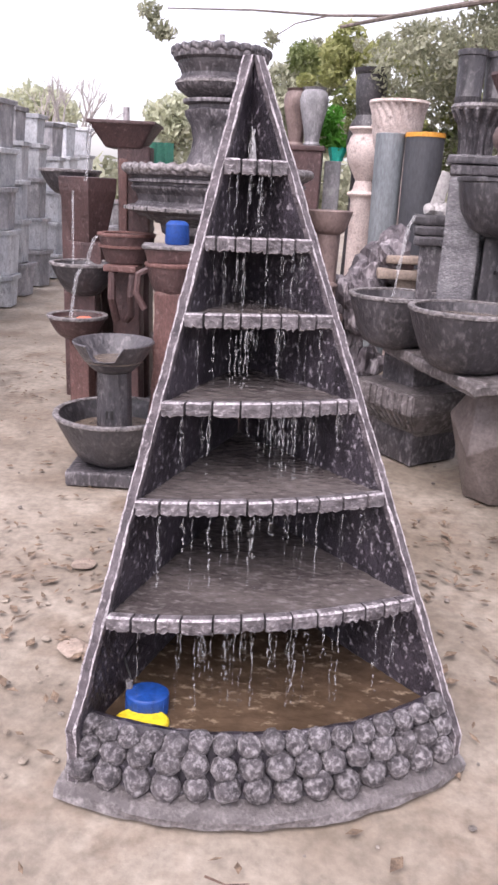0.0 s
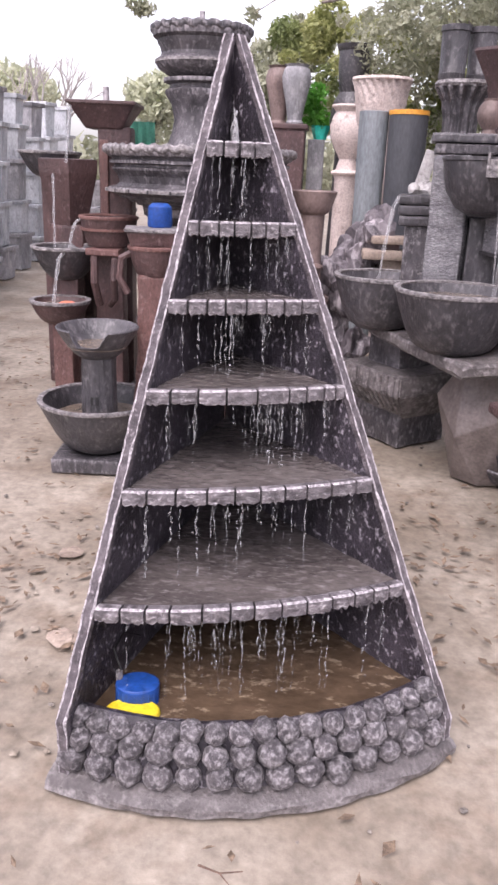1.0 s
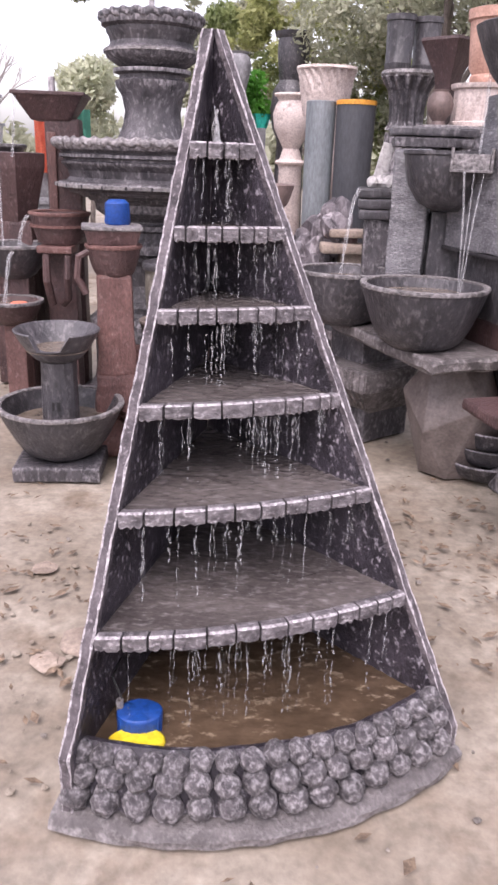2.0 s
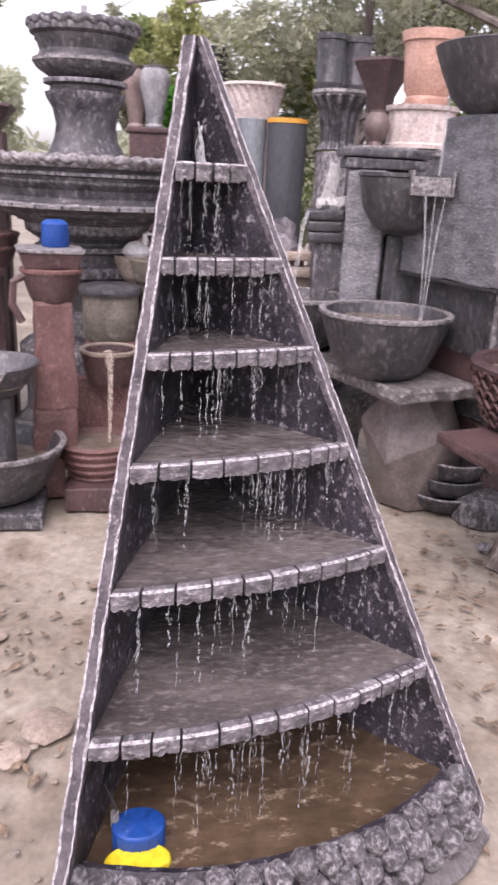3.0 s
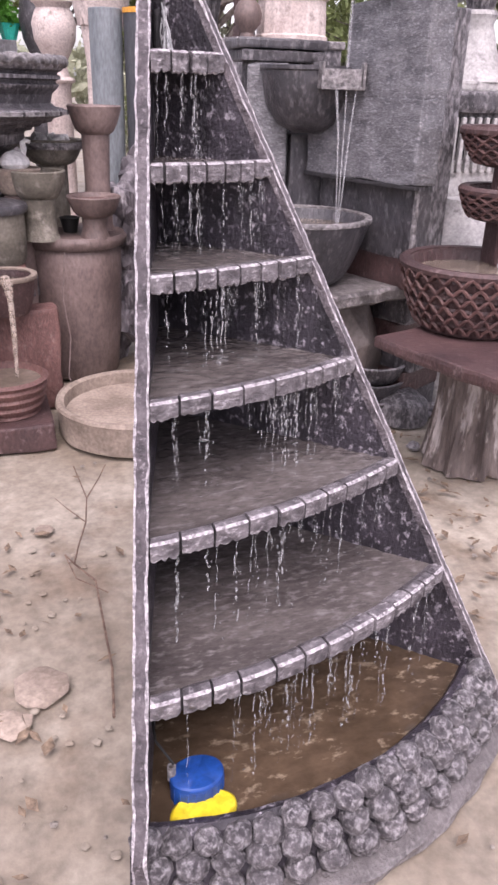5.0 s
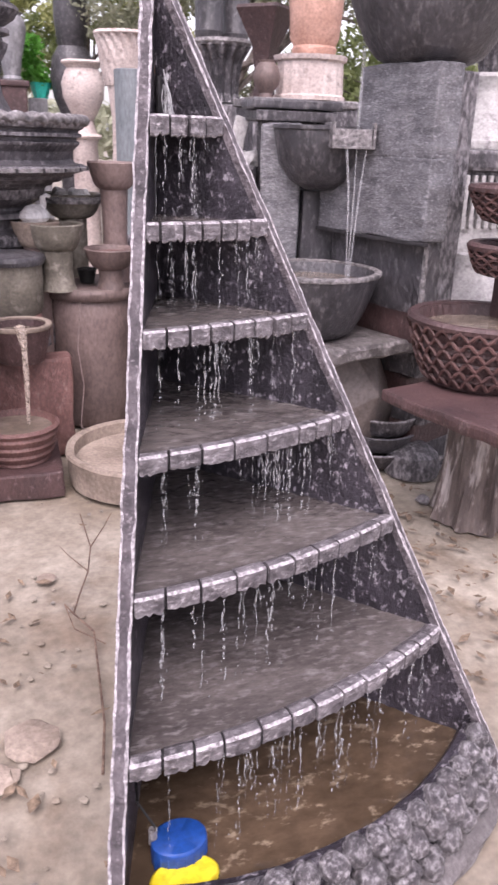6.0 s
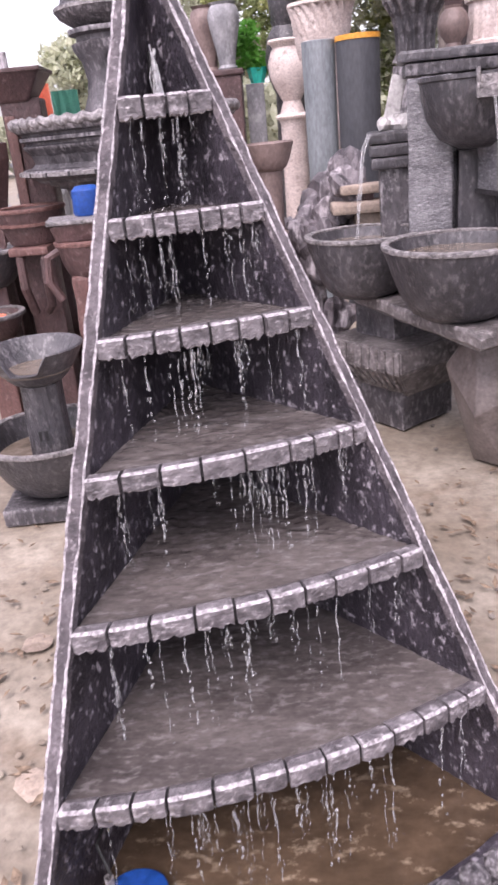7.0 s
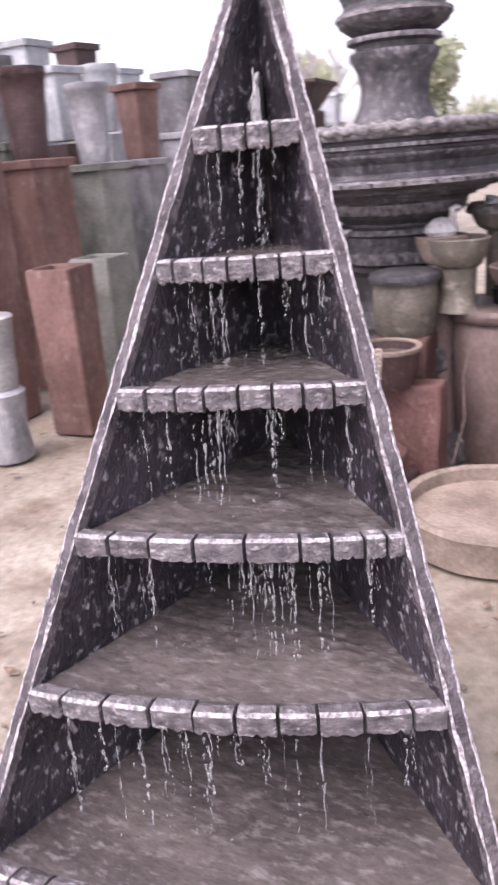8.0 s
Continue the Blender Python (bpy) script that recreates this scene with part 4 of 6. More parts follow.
def swan():
    t = part("ornament", join(moved(lathe([(0.0, 0.0), (0.06, 0.0), (0.078, 0.02), (0.070, 0.045), (0.040, 0.075), (0.0, 0.085)], 20, squash=0.7), Matrix.Translation((0, 0, 0))), tube([(0.035, 0, 0.05), (0.05, 0, 0.085), (0.048, 0, 0.115), (0.065, 0, 0.125), (0.085, 0, 0.118)], 0.020, 8, 0.45)), M_WHITE, smooth=True)
    t.matrix_basis = pose(-0.21, 4.86, 1.075, 0, 0, 20)
    tagged(t, "small white plaster ornament on a stemmed pot", "ornament")
    u = thing("stem_pot", -0.21, 4.86, 0.0, "weathered clay stemmed pot under a white ornament", "pot")
    part("stem", lathe([(0.0, -0.004), (0.10, -0.004), (0.075, 0.05), (0.06, 0.4), (0.065, 0.955), (0.0, 0.955)], 20, wob=0.004), M_BARREL, u, smooth=True)
    part("bowl", moved(lathe(bowl_profile(0.12, 0.125, 0.06, 0.016, 0.5), 28, wob=0.003), Matrix.Translation((0, 0, 0.95))), M_CLAY, u, smooth=True)
    part("filling", lathe([(0.0, 1.06), (0.105, 1.06), (0.105, 1.074), (0.0, 1.076)], 20), M_CLAY, u)
swan()

# ---- the slab table with two bowls ----
M_SLAB = mat("rough_cement_slab", (0.07, 0.062, 0.062), (0.21, 0.19, 0.19), 9, 0.45, bump=0.7, brush=(0.36, 0.33, 0.33), brush_at=(0.52, 0.72), brush_scale=36)
def slab_table():
    t = thing("slab_table", 0.935, 3.64, 0, "grey cement slab table with a rough edge on stone blocks", "table")
    bm = bmesh.new()
    a, b = Vector((0.54, 0.18, 0)), Vector((-0.37, 0.98, 0))
    n = 14
    rim = []
    for p, d in ((Vector((0, 0, 0)), a), (a, b), (a + b, -a), (b, -b)):
        for i in range(n):
            q = p + d * i / n
            rim.append(q + 0.012 * noise.noise_vector(q * 9))
    c = (a + b) / 2
    loops = [[bm.verts.new((c + (q - c) * k).to_3d() + Vector((0, 0, z + 0.004 * noise.noise(q * 20)))) for q in rim] for z, k in ((0.612, 0.95), (0.628, 1.0), (0.664, 1.0), (0.678, 0.98))]
    for u, v in zip(loops, loops[1:]):
        for i in range(len(rim)):
            j = (i + 1) % len(rim)
            bm.faces.new((u[i], u[j], v[j], v[i]))
    bm.faces.new(loops[0][::-1]); bm.faces.new(loops[-1])
    part("top", bm, M_SLAB, t)
slab_table()

def facet_pedestal():
    t = thing("faceted_pedestal", 1.18, 4.10, 0, "dusty brown-grey faceted cement pedestal", "pedestal")
    bm = bmesh.new()
    rings = []
    for z, r, off in ((-0.004, 0.165, 0.0), (0.33, 0.270, 0.5), (0.615, 0.15, 0.0)):
        rings.append([bm.verts.new((r * math.cos((i + off) * math.pi / 3 + 0.25), r * math.sin((i + off) * math.pi / 3 + 0.25), z + (0.075 * (-1) ** i if off else 0.0))) for i in range(6)])
    for lo_, hi_, s in ((rings[0], rings[1], 0), (rings[1], rings[2], 1)):
        for i in range(6):
            j = (i + 1) % 6
            if s == 0:
                bm.faces.new((lo_[i], lo_[j], hi_[i])); bm.faces.new((lo_[j], hi_[j], hi_[i]))
            else:
                bm.faces.new((lo_[i], lo_[j], hi_[j])); bm.faces.new((lo_[i], hi_[j], hi_[i]))
    bm.faces.new(rings[0][::-1]); bm.faces.new(rings[2])
    bmesh.ops.recalc_face_normals(bm, faces=bm.faces)
    bmesh.ops.bevel(bm, geom=bm.edges[:], offset=0.004, segments=1, affect='EDGES')
    part("body", bm, mat("brown_cement", (0.11, 0.09, 0.082), (0.21, 0.175, 0.165), 5, 0.5, bump=0.2, brush=(0.30, 0.27, 0.26), brush_at=(0.62, 0.8), brush_scale=7), t)
facet_pedestal()

def fluted_block():
    t = thing("fluted_block", 0.78, 4.62, 0, "dark wedge-shaped cement block with a fluted face", "pedestal", rz=38)
    part("base", box(0.36, 0.36, 0.22, 0.06, 0.04, -0.004, bevel=0.012, wob=0.006, cuts=3), M_STONE, t)
    bm = bmesh.new()
    top, mid, low = (0.25, 0.445), (0.26, 0.34), (0.15, 0.17)
    rings = [[bm.verts.new((sx * r + (0.05 if r < 0.2 else 0.0), sy * r, z)) for sx, sy in ((-1, -1), (1, -1), (1, 1), (-1, 1))] for r, z in (low, mid, top)]
    for lo_, hi_ in zip(rings, rings[1:]):
        for i in range(4):
            bm.faces.new((lo_[i], lo_[(i + 1) % 4], hi_[(i + 1) % 4], hi_[i]))
    bm.faces.new(rings[0][::-1]); bm.faces.new(rings[2])
    bmesh.ops.recalc_face_normals(bm, faces=bm.faces)
    bmesh.ops.bevel(bm, geom=bm.edges[:], offset=0.008, segments=2, affect='EDGES')
    part("wedge", bm, M_SLAB, t, "dusty grey wedge-shaped head")
    for i in range(9):
        y = -0.208 + 0.052 * i
        part("flute", join(moved(box(0.018, 0.020, 0.105, 0, 0, 0, bevel=0.006), Matrix.Translation((-0.257, y, 0.335))), tube([(-0.262, y, 0.345), (-0.215, y * 0.9, 0.285), (-0.165, y * 0.8, 0.225)], 0.009, 6)), M_SLAB, t)
    part("stub", box(0.26, 0.26, 0.176, 0.02, 0.05, 0.440, bevel=0.01, wob=0.005, cuts=3), M_STONE, t)
fluted_block()

def stone_bowl(x, y, z, R, H, label):
    t = thing("stone_bowl", x, y, z, label, "bowl", group="bowls on the slab table")
    bowl(t, R, H, 0.13, 0.0, M_GREYPOT, 0.84, rim=M_GREYRIM, flare=0.5, wall=0.026, seg=48, name="body")
stone_bowl(0.93, 3.965, 0.672, 0.296, 0.292, "dark grey cement bowl brimming with water on the slab table")
stone_bowl(0.62, 4.52, 0.672, 0.265, 0.275, "dark grey cement bowl of water on the slab table")

# ---- slate wall fountain ----
def wall_fountain():
    t = thing("wall_fountain", 1.1755, 3.977, 0, "tall wet slate panel wall fountain on a cement base", "fountain", rz=-71.3)
    # the panel runs along the local x axis, its face looks along local -y
    part("panel", box(0.668, 0.14, 0.33, 0.0, 0.07, 1.115, bevel=0.01, wob=0.010, cuts=6), M_PANEL, t, "wet chiselled slate face")
    part("upper_panel", box(0.446, 0.138, 0.36, 0.110, 0.071, 1.435, bevel=0.01, wob=0.010, cuts=6), M_PANEL, t, "wet chiselled slate face")
    part("lower_panel", box(0.62, 0.08, 0.31, 0.0, 0.115, 0.80, bevel=0.01, wob=0.008, cuts=5), M_STONE, t, "dark streaked lower panel")
    part("end_strip", box(0.020, 0.014, 0.30, 0.300, 0.069, 0.81, bevel=0.004, wob=0.004, cuts=3), M_GREYRIM, t, "pale worn corner")
    part("panel_lip", box(0.69, 0.03, 0.018, 0.0, 0.012, 1.100, bevel=0.004, wob=0.004, cuts=3), M_GROOVE, t)
    part("base", box(0.64, 0.22, 0.14, 0.0, 0.19, 0.670, bevel=0.012, wob=0.008, cuts=4), M_MAROON, t)
    part("core", box(0.46, 0.14, 1.10, 0.06, 0.21, 0.673, bevel=0.01), M_STONE, t)
wall_fountain()

def spout_trough():
    t = thing("spout_trough", 1.03, 4.28, 0, "dark half-round cement trough with a square spout on a plinth", "fountain")
    part("plinth", box(0.19, 0.20, 0.89, -0.105, 0.15, 0.673, bevel=0.012, wob=0.012, cuts=5, rot=-24), M_PANEL, t, "pale roughcast face")
    part("back_plinth", box(0.17, 0.18, 0.60, 0.06, 0.14, 0.673, bevel=0.012, wob=0.008, cuts=4), M_GREYPOT, t)
    tr = lathe([(0.0, 1.285), (0.07, 1.285), (0.14, 1.325), (0.185, 1.40), (0.203, 1.48), (0.208, 1.535), (0.216, 1.54), (0.216, 1.556), (0.18, 1.557), (0.17, 1.48), (0.0, 1.45)], 36, wob=0.004)
    part("trough", moved(tr, Matrix.Translation((0.03, -0.02, 0)) @ Matrix.Diagonal((1.08, 1.0, 1.0, 1))), M_GREYPOT, t, smooth=True)
    part("spout_floor", box(0.18, 0.20, 0.012, 0.07, -0.22, 1.466, bevel=0.003, rot=-12), M_GREYRIM, t)
    for dx in (-0.085, 0.085):
        part("spout_side", box(0.012, 0.20, 0.10, 0.07 + dx, -0.22 - 0.21 * dx, 1.470, bevel=0.003, rot=-12), M_GREYRIM, t, "pale worn spout edge")
    part("spout_front", box(0.158, 0.012, 0.07, 0.05, -0.305, 1.474, bevel=0.003, rot=-12), M_GREYRIM, t, "pale worn spout edge")
    part("spout_water", box(0.15, 0.17, 0.008, 0.07, -0.215, 1.535, bevel=0.002, rot=-12), M_WATER, t)
    part("ledge", box(0.40, 0.30, 0.05, 0.0, 0.36, 1.575, bevel=0.01, wob=0.006, cuts=4, rot=-6), M_STONE, t)
    part("ledge_top", box(0.44, 0.32, 0.045, 0.0, 0.36, 1.628, bevel=0.012, wob=0.008, cuts=4, rot=-6), M_GREYPOT, t)
    part("ledge_post", box(0.28, 0.22, 0.92, 0.0, 0.36, 0.66, bevel=0.012, wob=0.006, cuts=3), M_STONE, t)
    for i in range(3):
        part("water_stream", tube([(0.02 + 0.045 * i, -0.315, 1.47), (0.035 + 0.026 * i, -0.33, 1.30), (0.052 + 0.006 * i, -0.335, 0.93)], 0.0042, 6, 0.6, jitter=0.9), M_WATER, t, "thin stream of falling water", smooth=True)
    part("water_stream", tube([(0.115, -0.20, 1.99), (0.108, -0.22, 1.80), (0.10, -0.23, 1.53)], 0.011, 7, 0.8, jitter=0.6), M_WATER, t, "thin stream of falling water", smooth=True)
spout_trough()

def big_bowl():
    t = thing("large_bowl", 1.37, 3.94, 1.79, "large dark stone bowl on top of the slate wall fountain", "bowl")
    bowl(t, 0.34, 0.26, 0.15, 0.0, M_GREYPOT, 0.8, flare=0.5, wall=0.03, name="body")
big_bowl()

# ---- pots on and behind the ledge ----
def turned(name, x, y, z, prof, material, label, category, seg=32, freq=0, amp=0.0, extra=(), group="", wob=0.003, squash=1.0, rx=0.0):
    t = thing(name, x, y, z, label, category, group=group)
    if rx:
        t.matrix_basis = pose(x, y, z, rx, 0, 0)
    part("body", lathe(prof, seg, wob=wob, freq=freq, amp=amp), material, t, smooth=not freq)
    for nm, pr, m2 in extra:
        part(nm, lathe(pr, seg, wob=0.002), m2, t, smooth=True)
    return t

def chalice():
    t = thing("fluted_chalice", 1.27, 6.95, 0, "dark grey fluted cement chalice planter", "planter")
    part("shaft", lathe([(0.0, -0.004), (0.17, -0.004), (0.17, 0.5), (0.16, 1.72), (0.0, 1.72)], 24, wob=0.005), M_STONE, t)
    part("cup", lathe([(0.0, 1.74), (0.15, 1.74), (0.125, 1.80), (0.128, 1.90), (0.15, 2.02), (0.205, 2.115), (0.20, 2.13), (0.0, 2.13)], 112, freq=14, amp=0.085), M_STONE, t)
    part("cup_rim", lathe([(0.0, 2.12), (0.215, 2.12), (0.225, 2.14), (0.215, 2.165), (0.0, 2.17)], 36), M_GREYRIM, t)
chalice()
GP = [(0.0, 0.0), (0.095, 0.0), (0.10, 0.015), (0.102, 0.045), (0.098, 0.05), (0.105, 0.33), (0.114, 0.335), (0.114, 0.375), (0.10, 0.378), (0.095, 0.30), (0.0, 0.29)]
turned("flower_pot", 1.16, 6.90, 2.165, GP, M_GREYPOT, "dark grey ribbed pot standing on the fluted chalice", "pot", group="pots on the chalice")
turned("flower_pot", 1.38, 6.98, 2.165, GP, M_GREYPOT, "dark grey ribbed pot standing on the fluted chalice", "pot", group="pots on the chalice")
def rear_plinth():
    t = thing("plinth_block", 1.58, 6.12, 0, "weathered grey plinth block behind the ledge", "pedestal")
    part("block", box(0.72, 0.44, 1.70, 0, 0, -0.004, bevel=0.012, wob=0.008, cuts=4), M_STONE, t)
    part("cap", box(0.76, 0.48, 0.05, 0, 0, 1.695, bevel=0.012, wob=0.006, cuts=3), M_GREYRIM, t, "pale worn cap slab")
rear_plinth()
turned("fluted_drum", 1.66, 6.10, 1.742, [(0.0, 0.0), (0.235, 0.0), (0.235, 0.025), (0.222, 0.035), (0.215, 0.23), (0.235, 0.24), (0.242, 0.268), (0.0, 0.272)], M_CREAM, "cream plaster fluted drum pedestal", "pedestal", 72, 18, 0.02)
turned("terracotta_planter", 1.68, 6.10, 2.012, [(0.0, 0.0), (0.13, 0.0), (0.145, 0.02), (0.148, 0.045), (0.138, 0.06), (0.16, 0.10), (0.172, 0.25), (0.182, 0.38), (0.198, 0.39), (0.20, 0.45), (0.178, 0.455), (0.165, 0.33), (0.0, 0.31)], M_TERRA, "pale terracotta planter with a moulded rim on a cream drum", "planter")
turned("small_urn", 1.335, 6.02, 1.743, [(0.0, 0.0), (0.05, 0.0), (0.04, 0.03), (0.08, 0.08), (0.09, 0.13), (0.075, 0.18), (0.05, 0.21), (0.055, 0.225), (0.0, 0.225)], M_BARREL, "small reddish-brown urn on the ledge", "urn")
turned("funnel_pot", 1.47, 6.5, 0.0, [(0.0, -0.004), (0.11, -0.004), (0.10, 1.6), (0.07, 1.9), (0.10, 2.1), (0.22, 2.32), (0.21, 2.34), (0.06, 2.1), (0.0, 2.1)], M_MAROON, "dark maroon funnel-shaped pot on a post", "pot", 4)

# stepped spout box and rocks
def step_spout():
    t = thing("step_spout", 0.775, 4.74, 0, "dark stacked cement spout fountain on a plain block", "fountain", rz=-6)
    part("block", box(0.20, 0.18, 1.21, 0.05, 0.02, -0.004, bevel=0.012, wob=0.006, cuts=3), M_STONE, t)
    for i in range(3):
        part("step", box(0.17 + 0.015 * i, 0.20, 0.052, 0.0, 0, 1.205 + 0.055 * i, bevel=0.016, wob=0.006, cuts=2), M_GREYPOT, t)
    spill(t, (-0.09, -0.10, 1.36), (-0.16, -0.26, 0.93), 0.007, mid=1)
    for i in range(4):
        part("plaster_lump", moved(rock(0.035 + 0.01 * (i % 3), i + 80, 1.0), Matrix.Translation((-0.02 + 0.05 * i, 0.03 * (i % 2), 1.39))), M_LIGHTSTONE, t, "pale broken plaster lump")
    part("leaning_slab", moved(box(0.07, 0.03, 0.24, 0, 0, 0, bevel=0.006, wob=0.005, cuts=2), pose(0.0, 0.07, 1.365, -8, 14, 0)), M_LIGHTSTONE, t, "pale leaning plaster slab")
step_spout()
M_DRIFT = mat("rugged_grey_rock", (0.045, 0.038, 0.045), (0.21, 0.185, 0.20), 10, 0.6, bump=1.0, brush=(0.46, 0.42, 0.44), brush_at=(0.52, 0.68), brush_scale=16, stretch=(1, 1, 0.35))
def rockery():
    t = thing("rockery", 0.42, 5.15, 0, "grey-black rugged rock fountain streaked with white", "rockery")
    rr = random.Random(8)
    for i in range(30):
        f = i / 30
        w = 0.27 * (1 - 0.3 * f)
        r = rr.uniform(0.06, 0.12)
        bm = bmesh.new()
        bmesh.ops.create_icosphere(bm, subdivisions=3, radius=r)
        for v in bm.verts:
            q = v.co / r
            k = 1 + 0.5 * noise.noise(q * 1.5 + Vector((i * 3.1, 0, 0))) + 0.22 * noise.noise(q * 4 + Vector((0, i * 2.0, 0))) + 0.10 * noise.noise(q * 9)
            v.co = Vector((v.co.x * k, v.co.y * k, v.co.z * k * 1.5))
        part("rock", moved(bm, pose(rr.uniform(-w, w), rr.uniform(-w * 0.6, w * 0.6), 0.04 + 1.16 * f, rr.uniform(-30, 30), rr.uniform(-30, 30), rr.uniform(0, 360))), M_DRIFT, t)
rockery()
def stacked_cups():
    t = thing("stacked_planter", 0.66, 5.02, 0, "dusty clay tray planter with two levels", "planter")
    part("post", box(0.16, 0.16, 0.99, 0.05, 0.05, -0.004, bevel=0.01), M_CLAY, t)
    part("tray", box(0.30, 0.18, 0.055, 0, 0, 0.985, bevel=0.02), M_CLAY, t)
    part("tray", box(0.24, 0.15, 0.045, 0.02, 0.02, 1.075, bevel=0.018), M_CLAY, t)
    part("spacer", box(0.10, 0.10, 0.045, 0.02, 0.04, 1.035, bevel=0.01), M_MAROON, t)
stacked_cups()

# ---- far pots ----
turned("column_planter", 0.603, 7.05, 0, [(0.0, -0.004), (0.103, -0.004), (0.107, 0.2), (0.119, 1.90), (0.119, 1.935), (0.107, 1.94), (0.10, 1.8), (0.0, 1.8)], M_SLATEBLUE, "tall slate-blue cylindrical planter", "planter", 40, group="tall column planters")
turned("column_planter", 0.874, 6.97, 0, [(0.0, -0.004), (0.135, -0.004), (0.14, 0.2), (0.154, 1.9), (0.154, 1.918), (0.14, 1.92), (0.13, 1.8), (0.0, 1.8)], M_DARKPLANTER, "tall graphite cylindrical planter with an orange rim band", "planter", 40, extra=[("rim_band", [(0.138, 1.912), (0.159, 1.912), (0.159, 1.945), (0.138, 1.948)], M_ORANGE)], group="tall column planters")
def swirl_planter():
    t = thing("swirl_planter", 0.677, 7.70, 0, "large cream planter with swirled flutes on a pedestal", "planter")
    part("pedestal", lathe([(0.0, -0.004), (0.205, -0.004), (0.15, 0.12), (0.13, 1.6), (0.165, 1.865), (0.0, 1.865)], 32, wob=0.004), M_CREAM, t, smooth=True)
    bm = lathe([(0.0, 1.86), (0.18, 1.86), (0.193, 1.92), (0.205, 1.985), (0.215, 2.05), (0.223, 2.115), (0.231, 2.165), (0.24, 2.20), (0.248, 2.225), (0.221, 2.228), (0.0, 2.15)], 160)
    for v in bm.verts:
        a = math.atan2(v.co.y, v.co.x)
        k = 1 + 0.06 * math.sin(20 * (a + 2.0 * (v.co.z - 1.86)))
        v.co.x, v.co.y = v.co.x * k, v.co.y * k
    part("bowl", bm, M_CREAM, t, smooth=True)
    part("rim", lathe([(0.205, 2.222), (0.256, 2.222), (0.264, 2.232), (0.258, 2.252), (0.213, 2.256)], 48, wob=0.004), M_CREAM, t, smooth=True)
swirl_planter()
turned("cream_urn", 0.44, 9.0, 0, [(0.0, -0.004), (0.19, -0.004), (0.19, 0.08), (0.13, 0.14), (0.12, 1.40), (0.14, 1.45), (0.11, 1.52), (0.085, 1.60), (0.13, 1.68), (0.19, 1.80), (0.205, 1.93), (0.17, 2.03), (0.15, 2.06), (0.185, 2.11), (0.165, 2.115), (0.13, 2.05), (0.0, 2.03)], M_CREAM, "cream plaster urn on a fluted pedestal", "urn", extra=[("collar", [(0.12, 1.44), (0.155, 1.445), (0.165, 1.465), (0.15, 1.485), (0.115, 1.49)], M_CREAM), ("rim", [(0.15, 2.095), (0.19, 2.10), (0.198, 2.115), (0.188, 2.13), (0.155, 2.128)], M_CREAM)])
VASE = [(0.0, 0.0), (0.10, 0.0), (0.105, 0.02), (0.085, 0.05), (0.11, 0.20), (0.155, 0.40), (0.17, 0.50), (0.15, 0.58), (0.125, 0.61), (0.145, 0.635), (0.125, 0.637), (0.11, 0.60), (0.0, 0.58)]
def vase_box():
    t = thing("box_planter", -0.26, 10.05, 0, "tall maroon square planter box", "planter")
    part("box", box(0.42, 0.40, 1.93, 0, 0, -0.004, bevel=0.02, taper=0.8), M_MAROON, t)
    part("rim", box(0.47, 0.45, 0.06, 0, 0, 1.92, bevel=0.015), M_MAROON, t)
vase_box()
turned("tall_vase", -0.19, 10.0, 1.976, VASE, M_GREYPLANTER, "ash-grey cement vase on a maroon box", "vase", group="vases on the box")
turned("tall_vase", -0.39, 10.15, 1.976, VASE, M_BARREL, "dull terracotta vase on a maroon box", "vase", group="vases on the box")
def dark_urn():
    t = thing("dark_urn", 0.46, 10.3, 0, "dark grey cement urn stacked on a round urn", "urn")
    part("lower_urn", lathe([(0.0, -0.004), (0.22, -0.004), (0.20, 0.3), (0.16, 1.7), (0.22, 1.85), (0.25, 2.05), (0.22, 2.25), (0.15, 2.36), (0.17, 2.42), (0.0, 2.42)], 32, wob=0.004), M_GREYPOT, t, smooth=True)
    part("upper_urn", lathe([(0.0, 2.415), (0.15, 2.415), (0.165, 2.45), (0.185, 2.65), (0.18, 2.80), (0.20, 2.82), (0.21, 2.87), (0.18, 2.875), (0.16, 2.75), (0.0, 2.74)], 32, wob=0.004), M_GREYPOT, t, smooth=True)
dark_urn()
# pale vases beyond the slate wall
def pale_vase():
    t = thing("plinth_vase", 2.06, 4.55, 0, "pale grey bell-shaped vase on a ribbed plinth", "vase")
    part("plinth", box(0.42, 0.36, 1.16, 0, 0, -0.004, bevel=0.01), M_LIGHTSTONE, t)
    for i in range(9):
        part("rib", box(0.022, 0.03, 0.26, -0.18 + 0.045 * i, -0.192, 1.10, bevel=0.008), M_LIGHTSTONE, t)
    part("cornice", box(0.50, 0.44, 0.10, 0, 0, 1.38, bevel=0.02, wob=0.006, cuts=2), M_STONE, t)
    part("frieze", box(0.40, 0.34, 0.24, 0, 0, 1.15, bevel=0.01), M_STONE, t)
    part("slab", box(0.44, 0.38, 0.05, 0, 0, 1.475, bevel=0.012), M_LIGHTSTONE, t)
    part("bell", lathe([(0.0, 1.52), (0.20, 1.52), (0.18, 1.55), (0.11, 1.66), (0.075, 1.78), (0.09, 1.82), (0.08, 1.84), (0.0, 1.845)], 32), M_LIGHTSTONE, t, smooth=True)
    part("crown_cup", lathe([(0.0, 1.84), (0.06, 1.84), (0.08, 1.92), (0.15, 2.06), (0.14, 2.07), (0.0, 2.05)], 48, freq=12, amp=0.06), M_STONE, t)
pale_vase()
